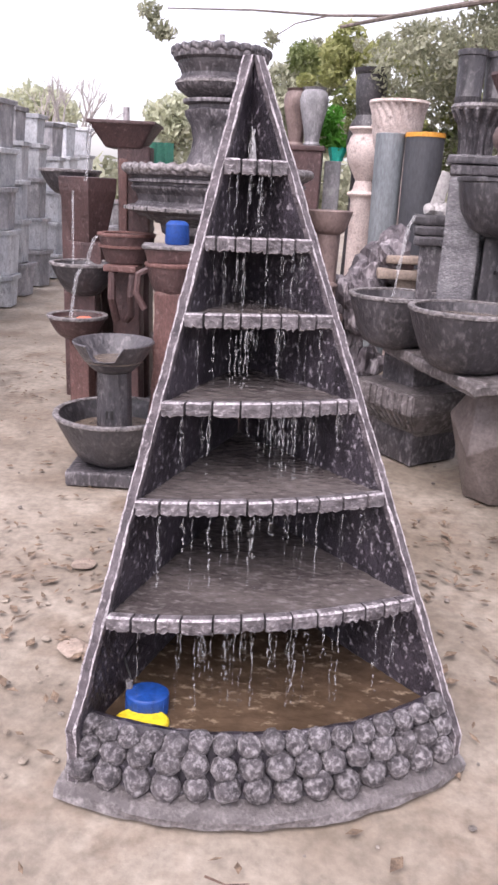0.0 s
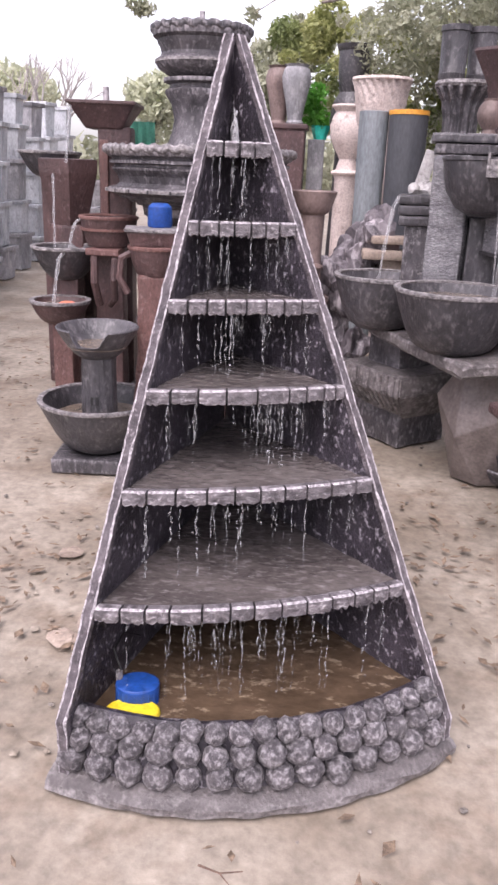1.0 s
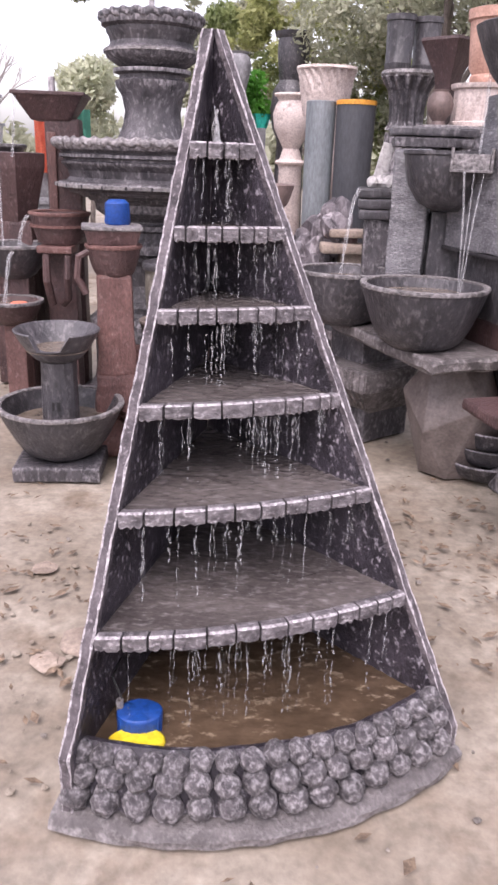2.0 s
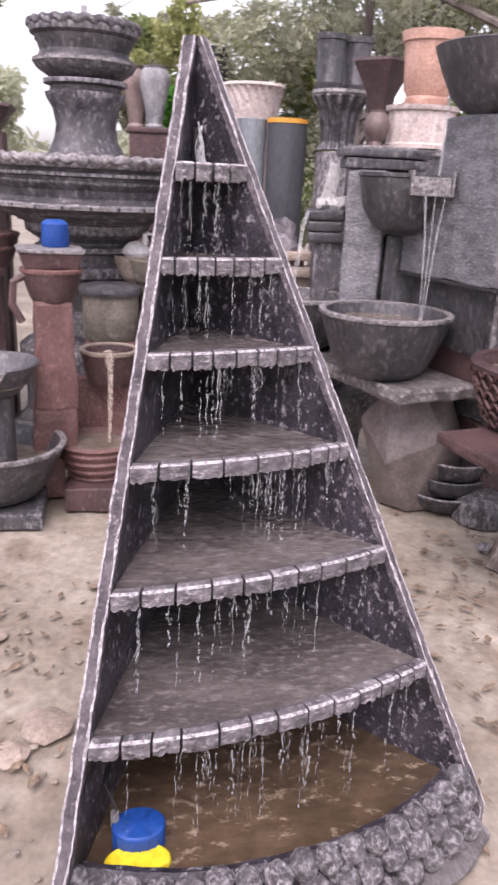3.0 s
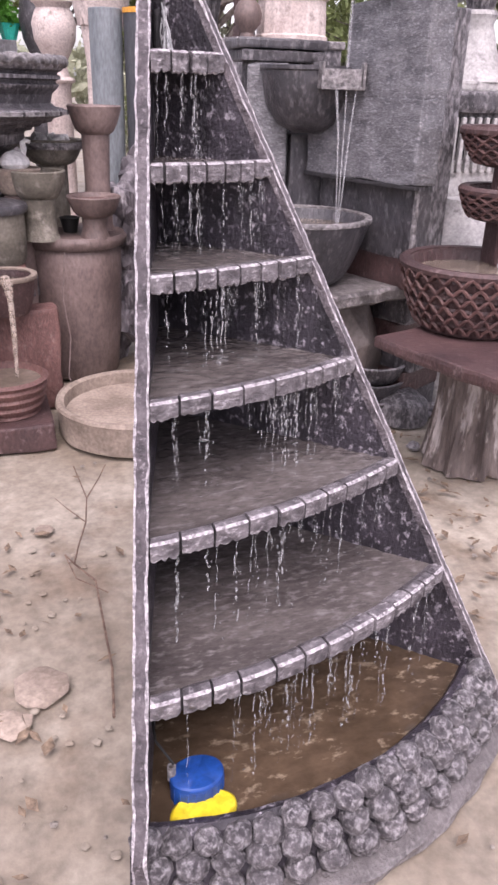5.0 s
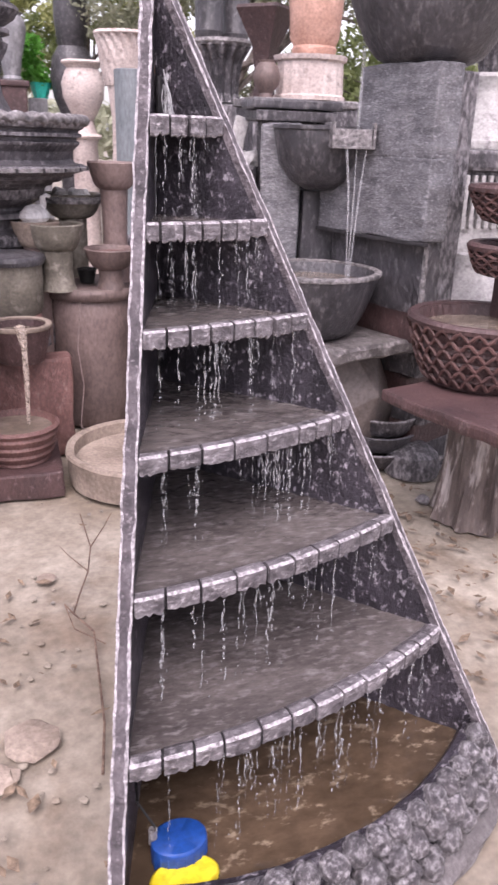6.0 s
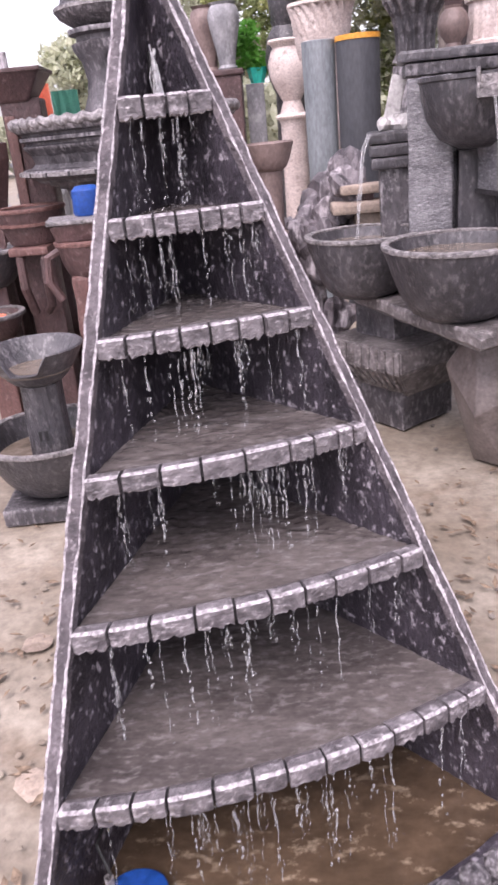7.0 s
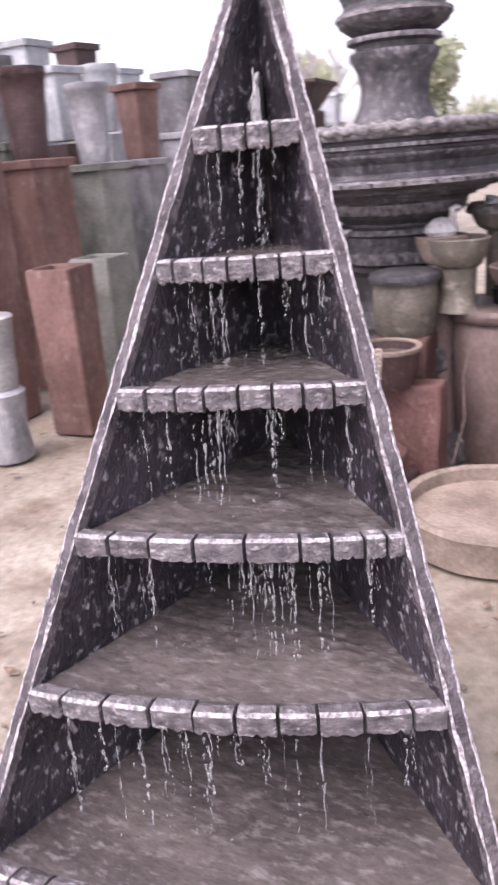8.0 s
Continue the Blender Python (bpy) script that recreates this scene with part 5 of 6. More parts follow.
turned("bell_pedestal", 1.86, 4.15, 0, [(0.0, -0.004), (0.20, -0.004), (0.20, 0.74), (0.22, 0.76), (0.21, 0.79), (0.12, 0.90), (0.09, 1.0), (0.0, 1.01)], M_LIGHTSTONE, "pale grey cement bell-shaped pedestal", "pedestal")
turned("floor_vase", 2.42, 4.35, 0, [(0.0, -0.004), (0.15, -0.004), (0.12, 0.9), (0.10, 1.2), (0.16, 1.4), (0.19, 1.6), (0.16, 1.8), (0.10, 1.86), (0.0, 1.87)], M_LIGHTSTONE, "pale vase with faint painted decoration", "vase")
turned("upturned_bowl", 1.47, 3.86, 0, [(0.0, -0.004), (0.13, -0.004), (0.135, 0.02), (0.12, 0.10), (0.06, 0.145), (0.0, 0.15)], M_STONE, "dark grey bowl upturned on the ground under the table", "bowl")

# ---- trunk table and wicker bowls ----
def trunk_table():
    t = thing("trunk_table", 1.52, 3.36, 0, "maroon plank table on a carved tree-trunk stand", "table")
    bm = lathe([(0.0, -0.004), (0.19, -0.004), (0.175, 0.06), (0.155, 0.25), (0.15, 0.42), (0.17, 0.565), (0.0, 0.565)], 72)
    for v in bm.verts:
        a = math.atan2(v.co.y, v.co.x)
        k = 1 + 0.07 * math.sin(9 * a + 3 * noise.noise(v.co * 4)) * (1 if v.co.z < 0.56 else 0.3) + 0.04 * math.sin(17 * a + 9 * v.co.z)
        v.co.x, v.co.y = v.co.x * k, v.co.y * k
    part("trunk", bm, M_BARK, t, "carved bark-patterned cement trunk")
    top = box(0.98, 0.64, 0.052, 0.04, -0.18, 0.556, bevel=0.015, wob=0.012, cuts=5, rot=15.6)
    part("top", top, M_MAROON, t)
trunk_table()
M_WITHE = mat("brown_withe", (0.062, 0.029, 0.027), (0.145, 0.075, 0.067), 14, 0.6, bump=0.4)
def wicker_bowl(t, x, y, z, R, H, foot, water=True):
    prof = [(0.0, z), (foot, z)]
    n = 24
    for i in range(1, n + 1):
        f = i / n
        prof.append((foot + (R - foot) * f ** 0.5 + (0.003 if i % 2 else -0.002), z + H * f))
    bm = lathe(prof + [(R - 0.012, z + H + 0.008), (R - 0.035, z + H), (R - 0.045, z + H * 0.75), (0.0, z + H * 0.72)], 168)
    for v in bm.verts:
        r = math.hypot(v.co.x, v.co.y)
        if r > foot and v.co.z < z + H - 0.004 and r > R * 0.7 * (v.co.z - z) / H:
            a = math.atan2(v.co.y, v.co.x)
            k = 1 + 0.022 * math.sin(21 * a + 55 * v.co.z) * math.sin(21 * a - 55 * v.co.z)
            v.co.x, v.co.y = v.co.x * k, v.co.y * k
    b = part("woven_bowl", moved(bm, Matrix.Translation((x, y, 0))), M_MAROON, t, smooth=True)
    rows, waves = 6, max(14, round(R * 92))
    for k in range(rows):
        fc, pts = 0.16 + 0.74 * k / (rows - 1), []
        for i in range(waves * 6 + 1):
            a = 2 * math.pi * i / (waves * 6)
            f = fc + 0.055 * math.cos(waves * a + math.pi * (k % 2))
            rad = foot + (R - foot) * f ** 0.5 + 0.007 + 0.003 * math.sin(waves * a)
            pts.append((x + rad * math.cos(a), y + rad * math.sin(a), z + H * f))
        part("withe", tube(pts, 0.0078 * (R / 0.295) ** 0.5, 6), M_WITHE, b, smooth=True)
    part("rim", moved(lathe([(R - 0.03, z + H - 0.012), (R + 0.008, z + H - 0.016), (R + 0.012, z + H), (R, z + H + 0.012), (R - 0.03, z + H + 0.010)], 48, wob=0.003), Matrix.Translation((x, y, 0))), M_MAROON, b, smooth=True)
    if water:
        part("water", moved(lathe([(0.0, z + H * 0.80), (R - 0.04, z + H * 0.80), (R - 0.04, z + H * 0.84), (0.0, z + H * 0.84)], 40), Matrix.Translation((x, y, 0))), M_MURK, b, smooth=True)
def wicker_fountain():
    t = thing("woven_bowl_fountain", 1.44, 3.37, 0.603, "oxide-red fountain of stacked basket-woven cement bowls", "fountain")
    wicker_bowl(t, 0, 0, 0.0, 0.295, 0.265, 0.17)
    part("stem", moved(lathe([(0.0, 0.10), (0.06, 0.10), (0.05, 0.30), (0.06, 0.44), (0.0, 0.44)], 20), Matrix.Translation((0.20, 0.10, 0))), M_MAROON, t)
    part("stem_block", box(0.10, 0.10, 0.24, 0.20, 0.16, 0.19, bevel=0.01), M_MAROON, t)
    wicker_bowl(t, 0.17, 0.14, 0.40, 0.17, 0.12, 0.10, False)
    part("upper_stem", moved(lathe([(0.0, 0.48), (0.05, 0.48), (0.05, 0.61), (0.0, 0.61)], 16), Matrix.Translation((0.18, 0.16, 0))), M_MAROON, t)
    wicker_bowl(t, 0.19, 0.18, 0.60, 0.19, 0.14, 0.08, True)
    spill(t, (0.10, 0.03, 0.66), (0.10, -0.01, 0.22), 0.010)
wicker_fountain()

# clutter under the table
def rubble():
    rr = random.Random(5)
    for i in range(5):
        x, y = 1.22 + rr.uniform(-0.12, 0.35), 3.85 + rr.uniform(-0.15, 0.45)
        r = rr.uniform(0.025, 0.05)
        ob = part("rubble_stone", rock(r, i + 30, 0.6), M_STONE)
        ob.matrix_basis = pose(x + 0.25, y - 0.3, r * 0.35, 0, 0, rr.uniform(0, 360))
        tagged(ob, "loose grey rubble stone on the mud", "stone", "rubble by the tables")
rubble()

# ---- the stacks of planters along the yard's edge ----
def box_planter(x, y, z, w, h, material, label, rz=0.0, taper=0.85, rimmed=True):
    t = thing("box_planter", x, y, z, label, "planter", rz, "stacked planters")
    b = bmesh.new()
    loops = []
    for q, z in ((w * taper, 0.0), (w, h), (w - 0.06, h), (w * taper - 0.06, 0.05)):
        loops.append([b.verts.new((sx * q / 2, sy * q / 2, z)) for sx, sy in ((-1, -1), (1, -1), (1, 1), (-1, 1))])
    for lo_, hi_ in zip(loops, loops[1:]):
        for i in range(4):
            b.faces.new((lo_[i], lo_[(i + 1) % 4], hi_[(i + 1) % 4], hi_[i]))
    b.faces.new(loops[0][::-1]); b.faces.new(loops[-1])
    bmesh.ops.recalc_face_normals(b, faces=b.faces)
    bmesh.ops.bevel(b, geom=[e for e in b.edges], offset=0.007, segments=2, affect='EDGES')
    part("body", b, material, t)
    if rimmed:
        b = bmesh.new()
        loops = []
        for q, z in ((w - 0.02, h - 0.03), (w + 0.045, h - 0.03), (w + 0.055, h + 0.018), (w + 0.04, h + 0.024), (w - 0.07, h + 0.02), (w - 0.07, h - 0.03)):
            loops.append([b.verts.new((sx * q / 2, sy * q / 2, z)) for sx, sy in ((-1, -1), (1, -1), (1, 1), (-1, 1))])
        for lo_, hi_ in zip(loops, loops[1:] + loops[:1]):
            for i in range(4):
                b.faces.new((lo_[i], lo_[(i + 1) % 4], hi_[(i + 1) % 4], hi_[i]))
        bmesh.ops.recalc_face_normals(b, faces=b.faces)
        part("rim", b, material, t)
    return t
box_planter(-2.36, 4.72, 0, 0.28, 0.98, M_REDPLANTER, "tall brick-red square cement planter on the ground", 8, 0.92, False)
box_planter(-2.46, 5.22, 0, 0.28, 0.97, M_GREENISH, "tall mossy grey-green square cement planter", 5, 0.92, False)
def ribbed_pots():
    t = thing("ribbed_pot", -2.46, 4.20, 0, "stacked pale grey ribbed cement pots", "pot")
    part("lower_pot", lathe([(0.0, -0.004), (0.12, -0.004), (0.13, 0.02), (0.115, 0.20), (0.128, 0.36), (0.135, 0.38), (0.11, 0.40), (0.0, 0.40)], 32, wob=0.004), M_GREYPLANTER, t, smooth=True)
    part("upper_pot", lathe([(0.0, 0.395), (0.10, 0.395), (0.105, 0.42), (0.115, 0.52), (0.112, 0.54), (0.13, 0.76), (0.14, 0.79), (0.125, 0.80), (0.11, 0.75), (0.0, 0.73)], 32, wob=0.004), M_LIGHTSTONE, t, smooth=True)
ribbed_pots()
turned("white_vase", -2.46, 4.20, 0.726, [(0.0, 0.0), (0.05, 0.0), (0.075, 0.05), (0.06, 0.14), (0.035, 0.19), (0.045, 0.22), (0.0, 0.22)], M_WHITE, "small white plaster vase standing in a pot", "vase")
def planter_rows():
    rr = random.Random(21)
    R_, G_, A_, D_, P_ = (M_REDPLANTER, "brick-red"), (M_GREENISH, "mossy grey-green"), (M_GREYPLANTER, "ash-grey"), (M_MAROON, "dark maroon"), (M_HAZEBLUE, "haze-paled blue-grey")
    near = ((R_, R_, D_), (R_, G_, A_), (G_, D_, P_), (A_, P_, G_))
    tops = ((A_, D_, P_), (D_, A_, P_), (A_, P_, P_), (R_, P_, D_))
    for row in range(11):
        y = 4.75 + row * 0.78 + 0.02 * row * row
        for c in range(3 if row < 6 else 2):
            x = -2.98 - 0.16 * row - 0.50 * c + rr.uniform(-0.04, 0.04)
            yy = y + 0.25 * c
            w = rr.uniform(0.29, 0.35) if row < 4 else rr.uniform(0.34, 0.42)
            if row < 4:
                (m, nm), (m2, nm2) = near[row][c], tops[row][c]
                h1 = rr.uniform(1.48, 1.68) + 0.14 * c
                box_planter(x, yy, 0, w, h1, m, "tall %s square cement planter in a stacked row" % nm, rr.uniform(-8, 8), rr.uniform(0.9, 1.0), rr.random() < 0.6)
                if rr.random() < 0.6:
                    box_planter(x, yy, h1 + 0.027, w * 0.92, rr.uniform(0.52, 0.70), m2, "%s square cement planter stacked on another" % nm2, rr.uniform(-12, 12), 0.78)
                else:
                    r = w * 0.48
                    turned("round_planter", x, yy, h1 + 0.027, [(0.0, 0.0), (r * 0.7, 0.0), (r * 0.78, 0.12), (r * 0.76, 0.14), (r * 0.9, 0.34), (r * 0.88, 0.36), (r, 0.50), (r * 1.05, 0.51), (r * 1.05, 0.56), (r * 0.9, 0.565), (r * 0.8, 0.45), (0.0, 0.43)], m2, "%s ribbed round cement planter stacked on another" % nm2, "planter", group="stacked planters")
            else:
                z = 0.0
                for k in range(5):
                    # Far stacks mostly take the colour that has haze painted in.
                    m, nm = rr.choice((P_, P_, P_, P_, A_, P_))
                    h = rr.uniform(0.34, 0.52)
                    box_planter(x + rr.uniform(-0.02, 0.02), yy, z, w * rr.uniform(0.85, 1.0), h, m, "%s square cement planter in a hazy stack" % nm, rr.uniform(-10, 10), 0.82)
                    z += h + 0.027
planter_rows()
box_planter(-1.72, 7.6, 0, 0.26, 0.30, M_GREYPLANTER, "small grey square planter on the path", 4, 0.75)
box_planter(-2.55, 10.6, 0, 0.5, 0.9, M_GREYPLANTER, "grey square planter at the path's end", 4, 0.9)
box_planter(-3.1, 12.4, 0, 0.6, 1.2, M_GREYPLANTER, "grey square planter at the path's end", 4, 0.9)

# pots crowded behind the slate wall and the ledge
def rear_pots():
    rr = random.Random(33)
    kinds = [(M_GREYPLANTER, "ash-grey"), (M_STONE, "dark grey"), (M_MAROON, "maroon"), (M_LIGHTSTONE, "pale grey"), (M_BARREL, "dull terracotta"), (M_CREAM, "cream")]
    for i in range(22):
        x, y = 1.75 + 0.30 * (i % 8) + rr.uniform(-0.06, 0.06), 6.9 + 0.75 * (i // 8) + rr.uniform(-0.1, 0.1)
        m, nm = kinds[rr.randrange(6)]
        h, r = rr.uniform(0.9, 1.45), rr.uniform(0.12, 0.16)
        turned("tall_pot", x, y, 0, [(0.0, -0.004), (r * 0.8, -0.004), (r * 0.85, 0.05), (r * 0.7, 0.10), (r * 0.95, h * 0.5), (r, h * 0.9), (r * 0.85, h * 0.94), (r * 1.1, h), (r * 0.9, h + 0.006), (0.0, h - 0.05)], m, "tall %s cement pot in the crowded yard" % nm, "pot", 24, group="pots behind the slate wall")
        m, nm = kinds[rr.randrange(6)]
        turned("belly_pot", x, y, h - 0.05, [(0.0, 0.0), (r * 0.6, 0.0), (r * 0.95, 0.16), (r * 1.0, 0.28), (r * 0.7, 0.40), (r * 0.85, 0.45), (r * 0.7, 0.452), (0.0, 0.40)], m, "%s belly-shaped pot standing on a taller one" % nm, "pot", 24, group="pots behind the slate wall")
rear_pots()
def under_table():
    t = thing("bowl_stack", 1.34, 4.02, 0, "stack of dark cement bowls under the slab table", "bowl")
    for i in range(3):
        part("bowl", moved(lathe(bowl_profile(0.20 - 0.015 * i, 0.10, 0.10, 0.02, 0.5), 32, wob=0.005), Matrix.Translation((0.01 * i, -0.012 * i, -0.004 + 0.085 * i))), M_GREYPOT if i % 2 else M_STONE, t, smooth=True)
    u = thing("block_stack", 1.62, 4.15, 0, "stacked dark maroon cement slabs behind the tables", "slab")
    for i in range(5):
        part("slab", box(0.60 - 0.03 * (i % 2), 0.36, 0.12, 0.02 * (i % 3), 0, -0.004 + 0.118 * i, bevel=0.012, wob=0.008, cuts=3, rot=20 + 5 * (i % 3)), M_MAROON if i % 2 else M_STONE, u)
under_table()

# hanging cloths far behind
def cloth(x, y, z, w, h, material, label):
    bm = bmesh.new()
    n = 14
    front = [[bm.verts.new((w * (i / n - 0.5), 0.03 * math.sin(i * 1.3 + j * 0.4), h * j / 8)) for i in range(n + 1)] for j in range(9)]
    for a, b in zip(front, front[1:]):
        for i in range(n):
            bm.faces.new((a[i], a[i + 1], b[i + 1], b[i]))
    bmesh.ops.solidify(bm, geom=bm.faces[:], thickness=0.008)
    ob = part("hanging_cloth", bm, material, smooth=True)
    ob.matrix_basis = pose(x, y, z, 0, 0, 5)
    tagged(ob, label, "cloth")
M_CLOTHGREEN = mat("green_cloth", (0.05, 0.20, 0.15), (0.08, 0.30, 0.22), 3, 0.85, bump=0.1)
cloth(-2.85, 11.9, 1.205, 0.42, 0.95, M_CLOTHRED, "faded red cloth draped over a planter")
cloth(-2.45, 11.9, 1.30, 0.35, 0.75, M_CLOTHGREEN, "dark green cloth hung beside a planter")

# ---- vegetation ----
def leaf_cloud(clumps, count, size, seed):
    """Many small leaves scattered through clumps (centre, radius)."""
    rr = np.random.default_rng(seed)
    total = sum(c[1] ** 2 for c in clumps)
    verts, faces = [], []
    for (cx, cy, cz), rad in clumps:
        k = int(count * rad ** 2 / total)
        d = rr.normal(size=(k, 3))
        d /= np.linalg.norm(d, axis=1)[:, None]
        p = np.array([cx, cy, cz]) + d * (rad * rr.uniform(0.35, 1.05, (k, 1)) ** 0.6) * [1, 1, 0.8]
        u = rr.normal(size=(k, 3)); u /= np.linalg.norm(u, axis=1)[:, None]
        w = np.cross(u, rr.normal(size=(k, 3))); w /= np.linalg.norm(w, axis=1)[:, None]
        s = size * rr.uniform(0.6, 1.4, (k, 1))
        for a, b, c, e in zip(p - u * s, p + w * s * 0.38, p + u * s, p - w * s * 0.38):
            n = len(verts)
            verts += [a, b, c, e]
            faces.append((n, n + 1, n + 2, n + 3))
    me = bpy.data.meshes.new("crown")
    me.from_pydata([tuple(v) for v in verts], [], faces)
    return me

def leaf_part(name, me, material, parent, label=""):
    me.materials.append(material)
    ob = new(name, me)
    ob.parent = parent
    if label:
        ob["label"] = label
    return ob

def tree(x, y, h, clumps, materials, label, seed, count=9000, size=0.07, limbs=7, trunk=0.11):
    t = thing("tree", x, y, 0, label, "tree")
    rr = random.Random(seed)
    bm = tube([(0, 0, -0.01), (0.04, 0.02, h * 0.3), (-0.03, 0.05, h * 0.6), (0.02, 0, h * 0.85)], trunk, 9, 0.45)
    for (c, rad) in clumps[:limbs]:
        s = Vector((0, 0.03, h * rr.uniform(0.4, 0.75)))
        e = Vector(c)
        mid = s.lerp(e, 0.5) + Vector((rr.uniform(-0.15, 0.15), rr.uniform(-0.15, 0.15), 0.12))
        tube([s, s.lerp(mid, 0.5) + Vector((0.03, 0, 0.02)), mid, e], trunk * 0.35, 6, 0.25, bm)
        for q in range(4):
            f = e + Vector((rr.uniform(-1, 1), rr.uniform(-1, 1), rr.uniform(-0.6, 0.6))) * rad * 0.8
            tube([mid.lerp(e, 0.4 + 0.15 * q), mid.lerp(f, 0.6), f], trunk * 0.12, 5, 0.3, bm)
    part("trunk", bm, M_WOODBARK, t, smooth=True)
    per = len(materials)
    for i, m in enumerate(materials):
        leaf_part("crown", leaf_cloud(clumps[i::per], count // per, size, seed + i), m, t)
    return t

rr = random.Random(3)
def cluster(n, x0, x1, y0, y1, z0, z1, r0, r1):
    return [((rr.uniform(x0, x1), rr.uniform(y0, y1), rr.uniform(z0, z1)), rr.uniform(r0, r1)) for _ in range(n)]
tree(2.0, 9.4, 3.6, cluster(26, -1.2, 2.2, -1.0, 1.2, 2.1, 4.6, 0.3, 0.62), [M_LEAFGREY, M_LEAF, M_LEAFGREY], "broad tree with dusty olive-green leaves", 5, 30000, 0.045, 12)
tree(0.75, 11.5, 3.4, cluster(34, -1.2, 1.3, -0.7, 0.7, 2.0, 3.4, 0.12, 0.30), [M_LEAFY, M_LEAFY, M_LEAF], "young tree with yellow-green leaves", 9, 15000, 0.045, 12, 0.07)
tree(-0.55, 15.0, 3.8, cluster(12, -0.6, 0.6, -0.5, 0.5, 2.3, 3.7, 0.3, 0.5), [M_LEAFGREY], "hazy grey-green tree in the distance", 13, 9000, 0.07, 7, 0.07)
tree(2.6, 10.6, 2.6, cluster(30, -1.6, 1.8, -0.5, 0.6, 0.7, 2.6, 0.25, 0.5), [M_LEAF, M_LEAFGREY], "dense dusty green shrub behind the pots", 23, 15000, 0.05, 10, 0.06)
tree(5.6, 10.0, 3.2, cluster(24, -1.6, 1.6, -0.8, 0.8, 0.9, 3.6, 0.3, 0.6), [M_LEAFGREY, M_LEAF], "dense dusty green tree at the yard's edge", 25, 20000, 0.055, 10, 0.08)
# Haze over these two comes from their pale leaf colour.
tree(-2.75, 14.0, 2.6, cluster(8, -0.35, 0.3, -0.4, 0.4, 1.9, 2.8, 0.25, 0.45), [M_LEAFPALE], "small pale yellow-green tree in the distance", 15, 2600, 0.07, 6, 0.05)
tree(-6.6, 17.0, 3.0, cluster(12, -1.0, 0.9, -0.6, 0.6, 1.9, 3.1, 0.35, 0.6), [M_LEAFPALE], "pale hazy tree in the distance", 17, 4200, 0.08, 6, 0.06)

def bare_tree():
    t = thing("tree", -5.0, 15.0, 0, "leafless grey tree with spreading bare branches", "tree")
    rr = random.Random(2)
    bm = tube([(0, 0, -0.01), (0, 0, 1.3), (0.03, 0, 1.9)], 0.09, 8, 0.7)
    def grow(p, d, ln, r, depth):
        e = p + d * ln
        tube([p, p.lerp(e, 0.5) + Vector((rr.uniform(-1, 1), 0, rr.uniform(-1, 1))) * ln * 0.05, e], r, 5, 0.55, bm)
        if depth:
            for k in range(3):
                nd = (d + Vector((rr.uniform(-0.8, 0.8), rr.uniform(-0.5, 0.5), rr.uniform(-0.1, 0.5)))).normalized()
                grow(e, nd, ln * rr.uniform(0.6, 0.8), r * 0.55, depth - 1)
    for k in range(5):
        grow(Vector((0, 0, 1.7)), Vector((-0.8 + 0.4 * k, rr.uniform(-0.3, 0.3), 0.8)).normalized(), 0.62, 0.045, 3)
    part("trunk", bm, M_PALEBARK, t)
bare_tree()

def overhang():
    """Boughs of a tall tree that reach in over the yard."""
    t = thing("tree", 3.4, 7.5, 0, "tall tree whose thin boughs reach over the yard", "tree")
    bm = tube([(0, 0, -0.01), (-0.1, 0, 1.6), (-0.35, 0.1, 2.8), (-0.5, 0.2, 3.8)], 0.14, 9, 0.5)
    tube([(-0.33, 0.1, 2.7), (-1.2, 0.3, 3.05), (-1.9, 0.4, 3.12), (-2.8, 0.5, 2.98), (-3.3, 0.5, 2.88)], 0.04, 7, 0.35, bm)
    tube([(-2.8, 0.5, 2.98), (-3.4, 0.5, 2.97), (-4.1, 0.5, 3.0), (-4.9, 0.6, 3.02)], 0.014, 6, 0.4, bm)
    tube([(-1.9, 0.4, 3.12), (-2.6, 0.6, 3.3), (-3.3, 0.7, 3.35)], 0.022, 6, 0.4, bm)
    tube([(-3.4, 0.5, 2.97), (-3.7, 0.5, 2.9), (-3.9, 0.5, 2.78)], 0.008, 5, 0.4, bm)
    part("trunk", bm, M_WOODBARK, t, smooth=True)
    cl = [((-5.0 + rr.uniform(-0.15, 0.3), 0.6, 2.95 + rr.uniform(-0.2, 0.08)), rr.uniform(0.07, 0.13)) for i in range(5)]
    cl += [((-3.9 + 0.4 * i, 0.6, 2.93 + rr.uniform(-0.2, 0.1)), rr.uniform(0.06, 0.12)) for i in range(6)]
    cl += [((-1.5 + 0.3 * i, 0.5 + rr.uniform(-0.3, 0.3), 3.1 + rr.uniform(-0.4, 0.6)), rr.uniform(0.2, 0.45)) for i in range(6)]
    leaf_part("crown", leaf_cloud(cl, 4200, 0.04, 31), M_LEAFGREY, t)
overhang()

def green_plant():
    t = thing("potted_plant", 0.05, 10.4, 0, "bright green leafy plant in a teal plastic pot on a stand", "plant")
    part("stand", box(0.20, 0.20, 1.84, 0.02, 0, -0.004, bevel=0.01), M_GREYPLANTER, t)
    part("pot", moved(lathe([(0.0, 0.0), (0.07, 0.0), (0.11, 0.15), (0.115, 0.16), (0.10, 0.16), (0.0, 0.14)], 20, wob=0.02), Matrix.Translation((0.06, 0, 1.835))), M_TEAL, t)
    cl = [((0.0 + rr.uniform(-0.17, 0.18), rr.uniform(-0.1, 0.1), 2.12 + rr.uniform(-0.12, 0.30)), rr.uniform(0.07, 0.13)) for _ in range(12)]
    leaf_part("leaves", leaf_cloud(cl, 900, 0.05, 41), M_LEAFBRIGHT, t)
green_plant()

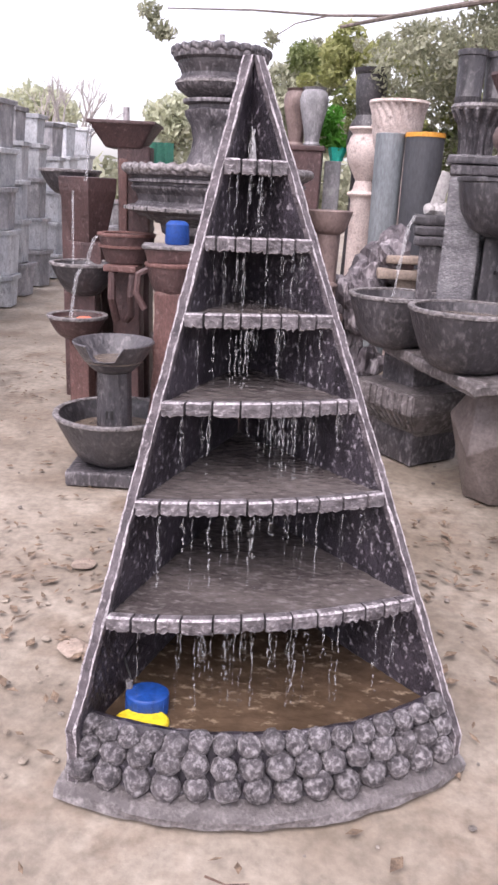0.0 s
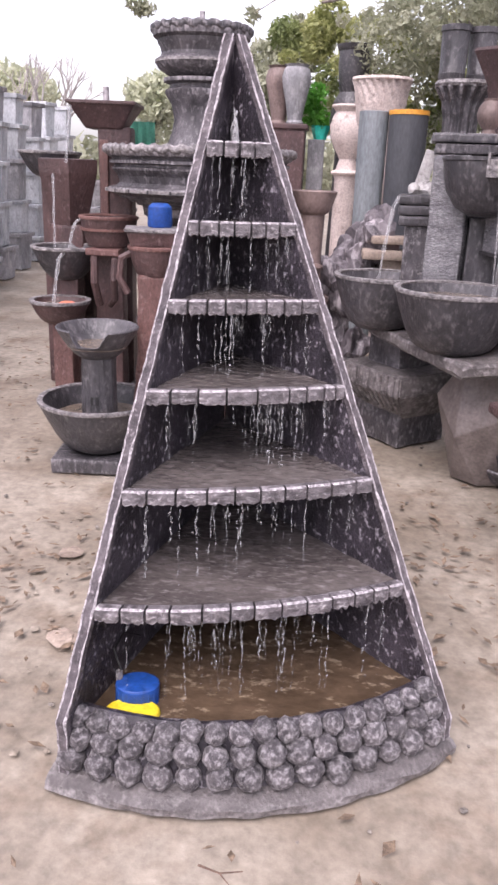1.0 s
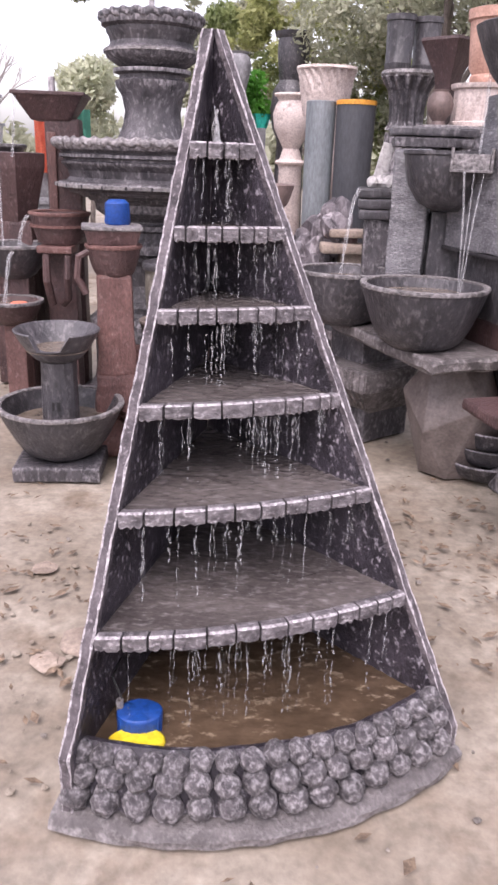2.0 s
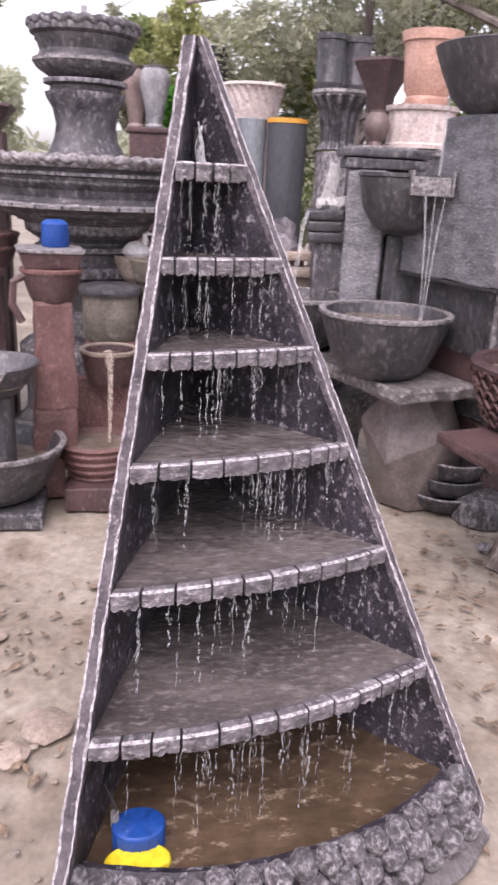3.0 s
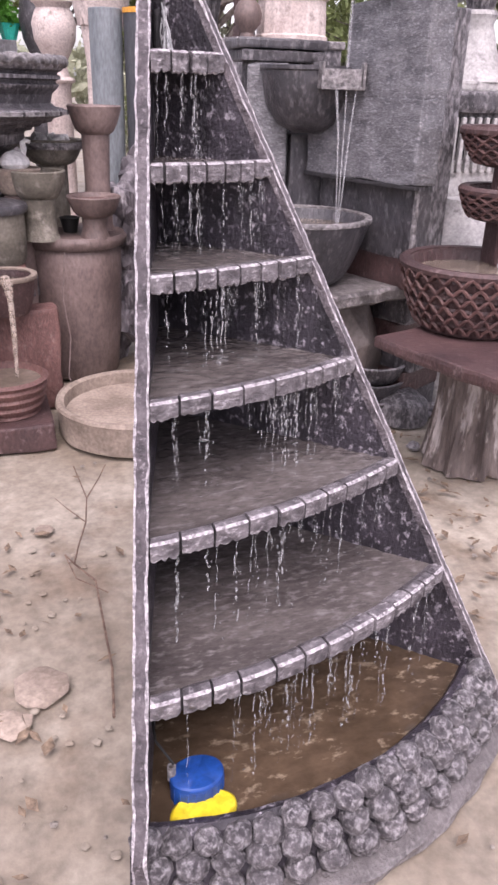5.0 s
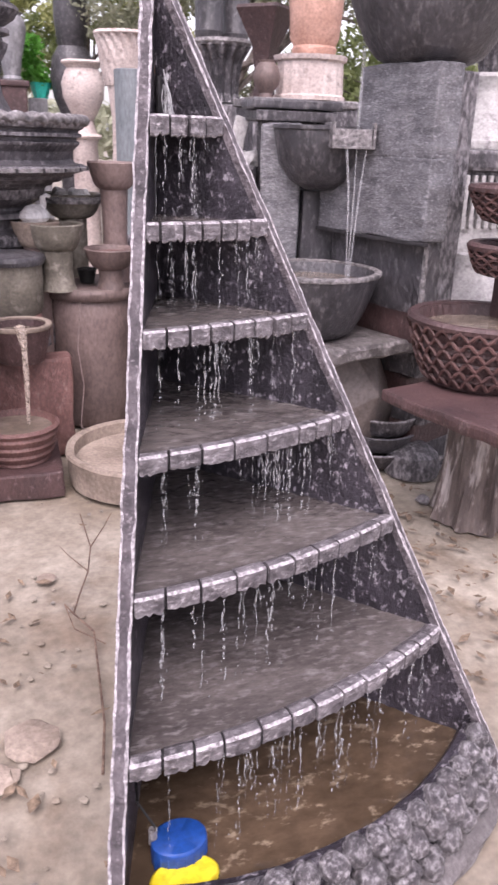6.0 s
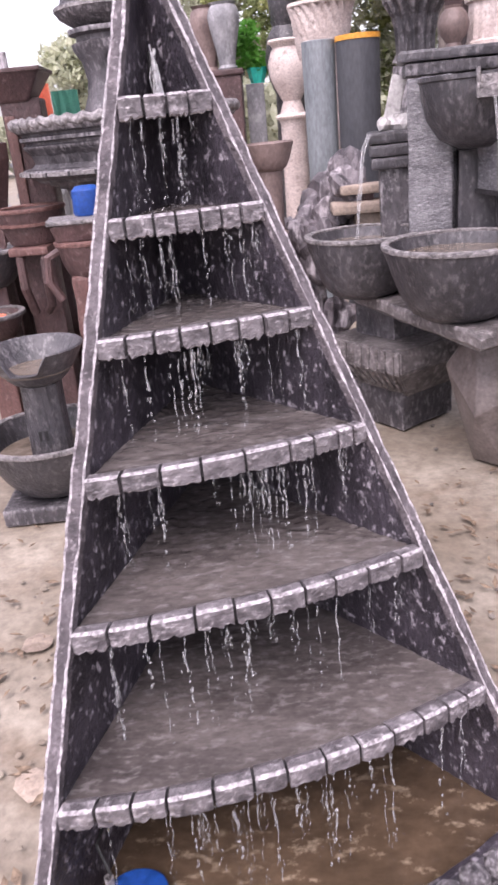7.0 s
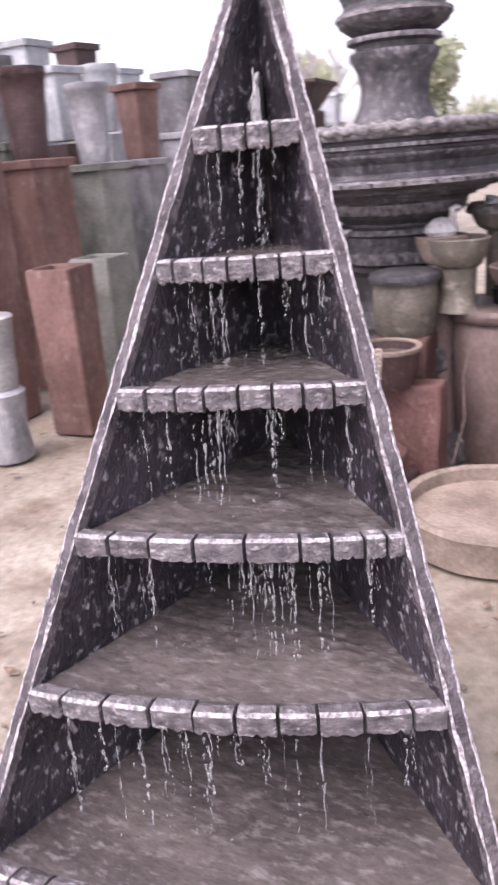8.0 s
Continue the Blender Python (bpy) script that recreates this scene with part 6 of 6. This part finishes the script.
# far hazy treeline and sheds to close the view
def far_hedge():
    cl = []
    r2 = random.Random(77)
    for i in range(90):
        a = radians(-75 + 150 * i / 90)
        d = r2.uniform(36, 46)
        cl.append(((d * math.sin(a), d * math.cos(a), r2.uniform(0.6, 2.0)), r2.uniform(1.0, 2.0)))
    me = leaf_cloud(cl, 16000, 0.42, 5)
    # The treeline's haze is put into its leaf colour.
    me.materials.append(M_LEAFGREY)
    ob = new("far_treeline", me)
    tagged(ob, "pale hazy line of trees far behind the yard", "trees", kind="stuff")
far_hedge()

# ---- ground clutter ----
def scatter_leaves():
    r3 = np.random.default_rng(6)
    verts, faces = [], []
    spots = [(-1.75, 6.6, 0.45, 1.6, 420), (-0.9, 2.7, 0.35, 0.6, 60), (0.98, 3.0, 0.40, 0.5, 150), (1.15, 3.35, 0.25, 0.3, 90), (-0.75, 2.75, 0.15, 0.25, 60), (-0.7, 5.0, 0.9, 1.4, 100), (0.25, 1.45, 0.35, 0.12, 20), (-0.5, 2.4, 0.25, 0.5, 26), (0.9, 2.2, 0.3, 0.4, 26)]
    for cx, cy, sx, sy, k in spots:
        for _ in range(k):
            x, y = r3.normal(cx, sx), r3.normal(cy, sy)
            s, a = r3.uniform(0.010, 0.038), r3.uniform(0, 6.28)
            u, v = np.array([math.cos(a), math.sin(a)]) * s, np.array([-math.sin(a), math.cos(a)]) * s * r3.uniform(0.25, 0.55)
            n = len(verts)
            z = 0.004
            verts += [(x - u[0], y - u[1], z), (x + v[0], y + v[1], z + r3.uniform(0, 0.008)), (x + u[0], y + u[1], z + r3.uniform(0, 0.012)), (x - v[0], y - v[1], z + r3.uniform(0, 0.006))]
            faces.append((n, n + 1, n + 2, n + 3))
    me = bpy.data.meshes.new("fallen_leaves")
    me.from_pydata(verts, [], faces)
    me.materials.append(M_DRYLEAF)
    tagged(new("fallen_leaves", me), "dry brown leaves strewn over the mud", "leaves", kind="stuff")
scatter_leaves()

def pebbles_ground():
    bm = bmesh.new()
    r4 = random.Random(9)
    for i in range(210):
        x, y = r4.uniform(-1.8, 2.0), r4.uniform(1.0, 5.5)
        b = rock(r4.uniform(0.003, 0.011), i, 0.6)
        moved(b, Matrix.Translation((x, y, 0.0)))
        me = bpy.data.meshes.new("tmp"); b.to_mesh(me); b.free(); bm.from_mesh(me); bpy.data.meshes.remove(me)
    ob = part("gravel", bm, M_ROCK)
    tagged(ob, "small crumbs of stone and dried mud", "gravel", kind="stuff")
pebbles_ground()

def clods():
    bm = bmesh.new()
    r5 = random.Random(19)
    for i in range(70):
        x, y = r5.gauss(-0.48, 0.22), r5.uniform(1.7, 3.4)
        b = rock(r5.uniform(0.005, 0.015), i + 200, 0.3)
        moved(b, Matrix.Translation((x, y, -0.002)))
        me = bpy.data.meshes.new("tmp"); b.to_mesh(me); b.free(); bm.from_mesh(me); bpy.data.meshes.remove(me)
    tagged(part("mud_clods", bm, M_GROUND), "trodden lumps of dried mud", "mud", kind="stuff")
clods()

def flat_stone(x, y, r, seed, rz, label):
    ob = part("stone", rock(r, seed, 0.16), M_CLAY)
    ob.matrix_basis = pose(x, y, r * 0.05, 0, 0, rz)
    tagged(ob, label, "stone", "flat stones on the mud")
flat_stone(-0.375, 2.44, 0.075, 3, 20, "flat pale stone half sunk in the mud")
flat_stone(-0.46, 2.33, 0.05, 7, 70, "broken flat stone lying on the mud")
flat_stone(-0.62, 2.9, 0.05, 11, 10, "small flat stone on the mud")
flat_stone(-0.30, 3.25, 0.035, 17, 10, "small flat stone on the mud")

def twig():
    bm = tube([(-0.21, 2.27, 0.01), (-0.185, 2.45, 0.012), (-0.177, 2.66, 0.012), (-0.17, 2.86, 0.02), (-0.225, 2.96, 0.03), (-0.20, 3.06, 0.03), (-0.155, 3.2, 0.04), (-0.13, 3.36, 0.05), (-0.14, 3.70, 0.02)], 0.0042, 5, 0.6)
    tube([(-0.13, 3.36, 0.05), (-0.07, 3.45, 0.08), (-0.03, 3.54, 0.09)], 0.003, 5, 0.5, bm)
    tube([(-0.225, 2.96, 0.03), (-0.25, 2.99, 0.05), (-0.23, 2.86, 0.04), (-0.14, 2.80, 0.01)], 0.003, 5, 0.6, bm)
    tube([(-0.155, 3.2, 0.04), (-0.21, 3.3, 0.05), (-0.24, 3.42, 0.03)], 0.0026, 5, 0.5, bm)
    tagged(part("twig", bm, M_TWIG), "thin dry brown twig lying on the mud", "twig")
    b2 = tube([(0.12, 1.52, 0.006), (0.17, 1.50, 0.012), (0.22, 1.515, 0.008)], 0.003, 5, 0.5)
    tube([(0.17, 1.50, 0.012), (0.20, 1.47, 0.01)], 0.002, 5, 0.5, b2)
    tagged(part("twig", b2, M_TWIG), "short broken twig on the mud", "twig")
twig()
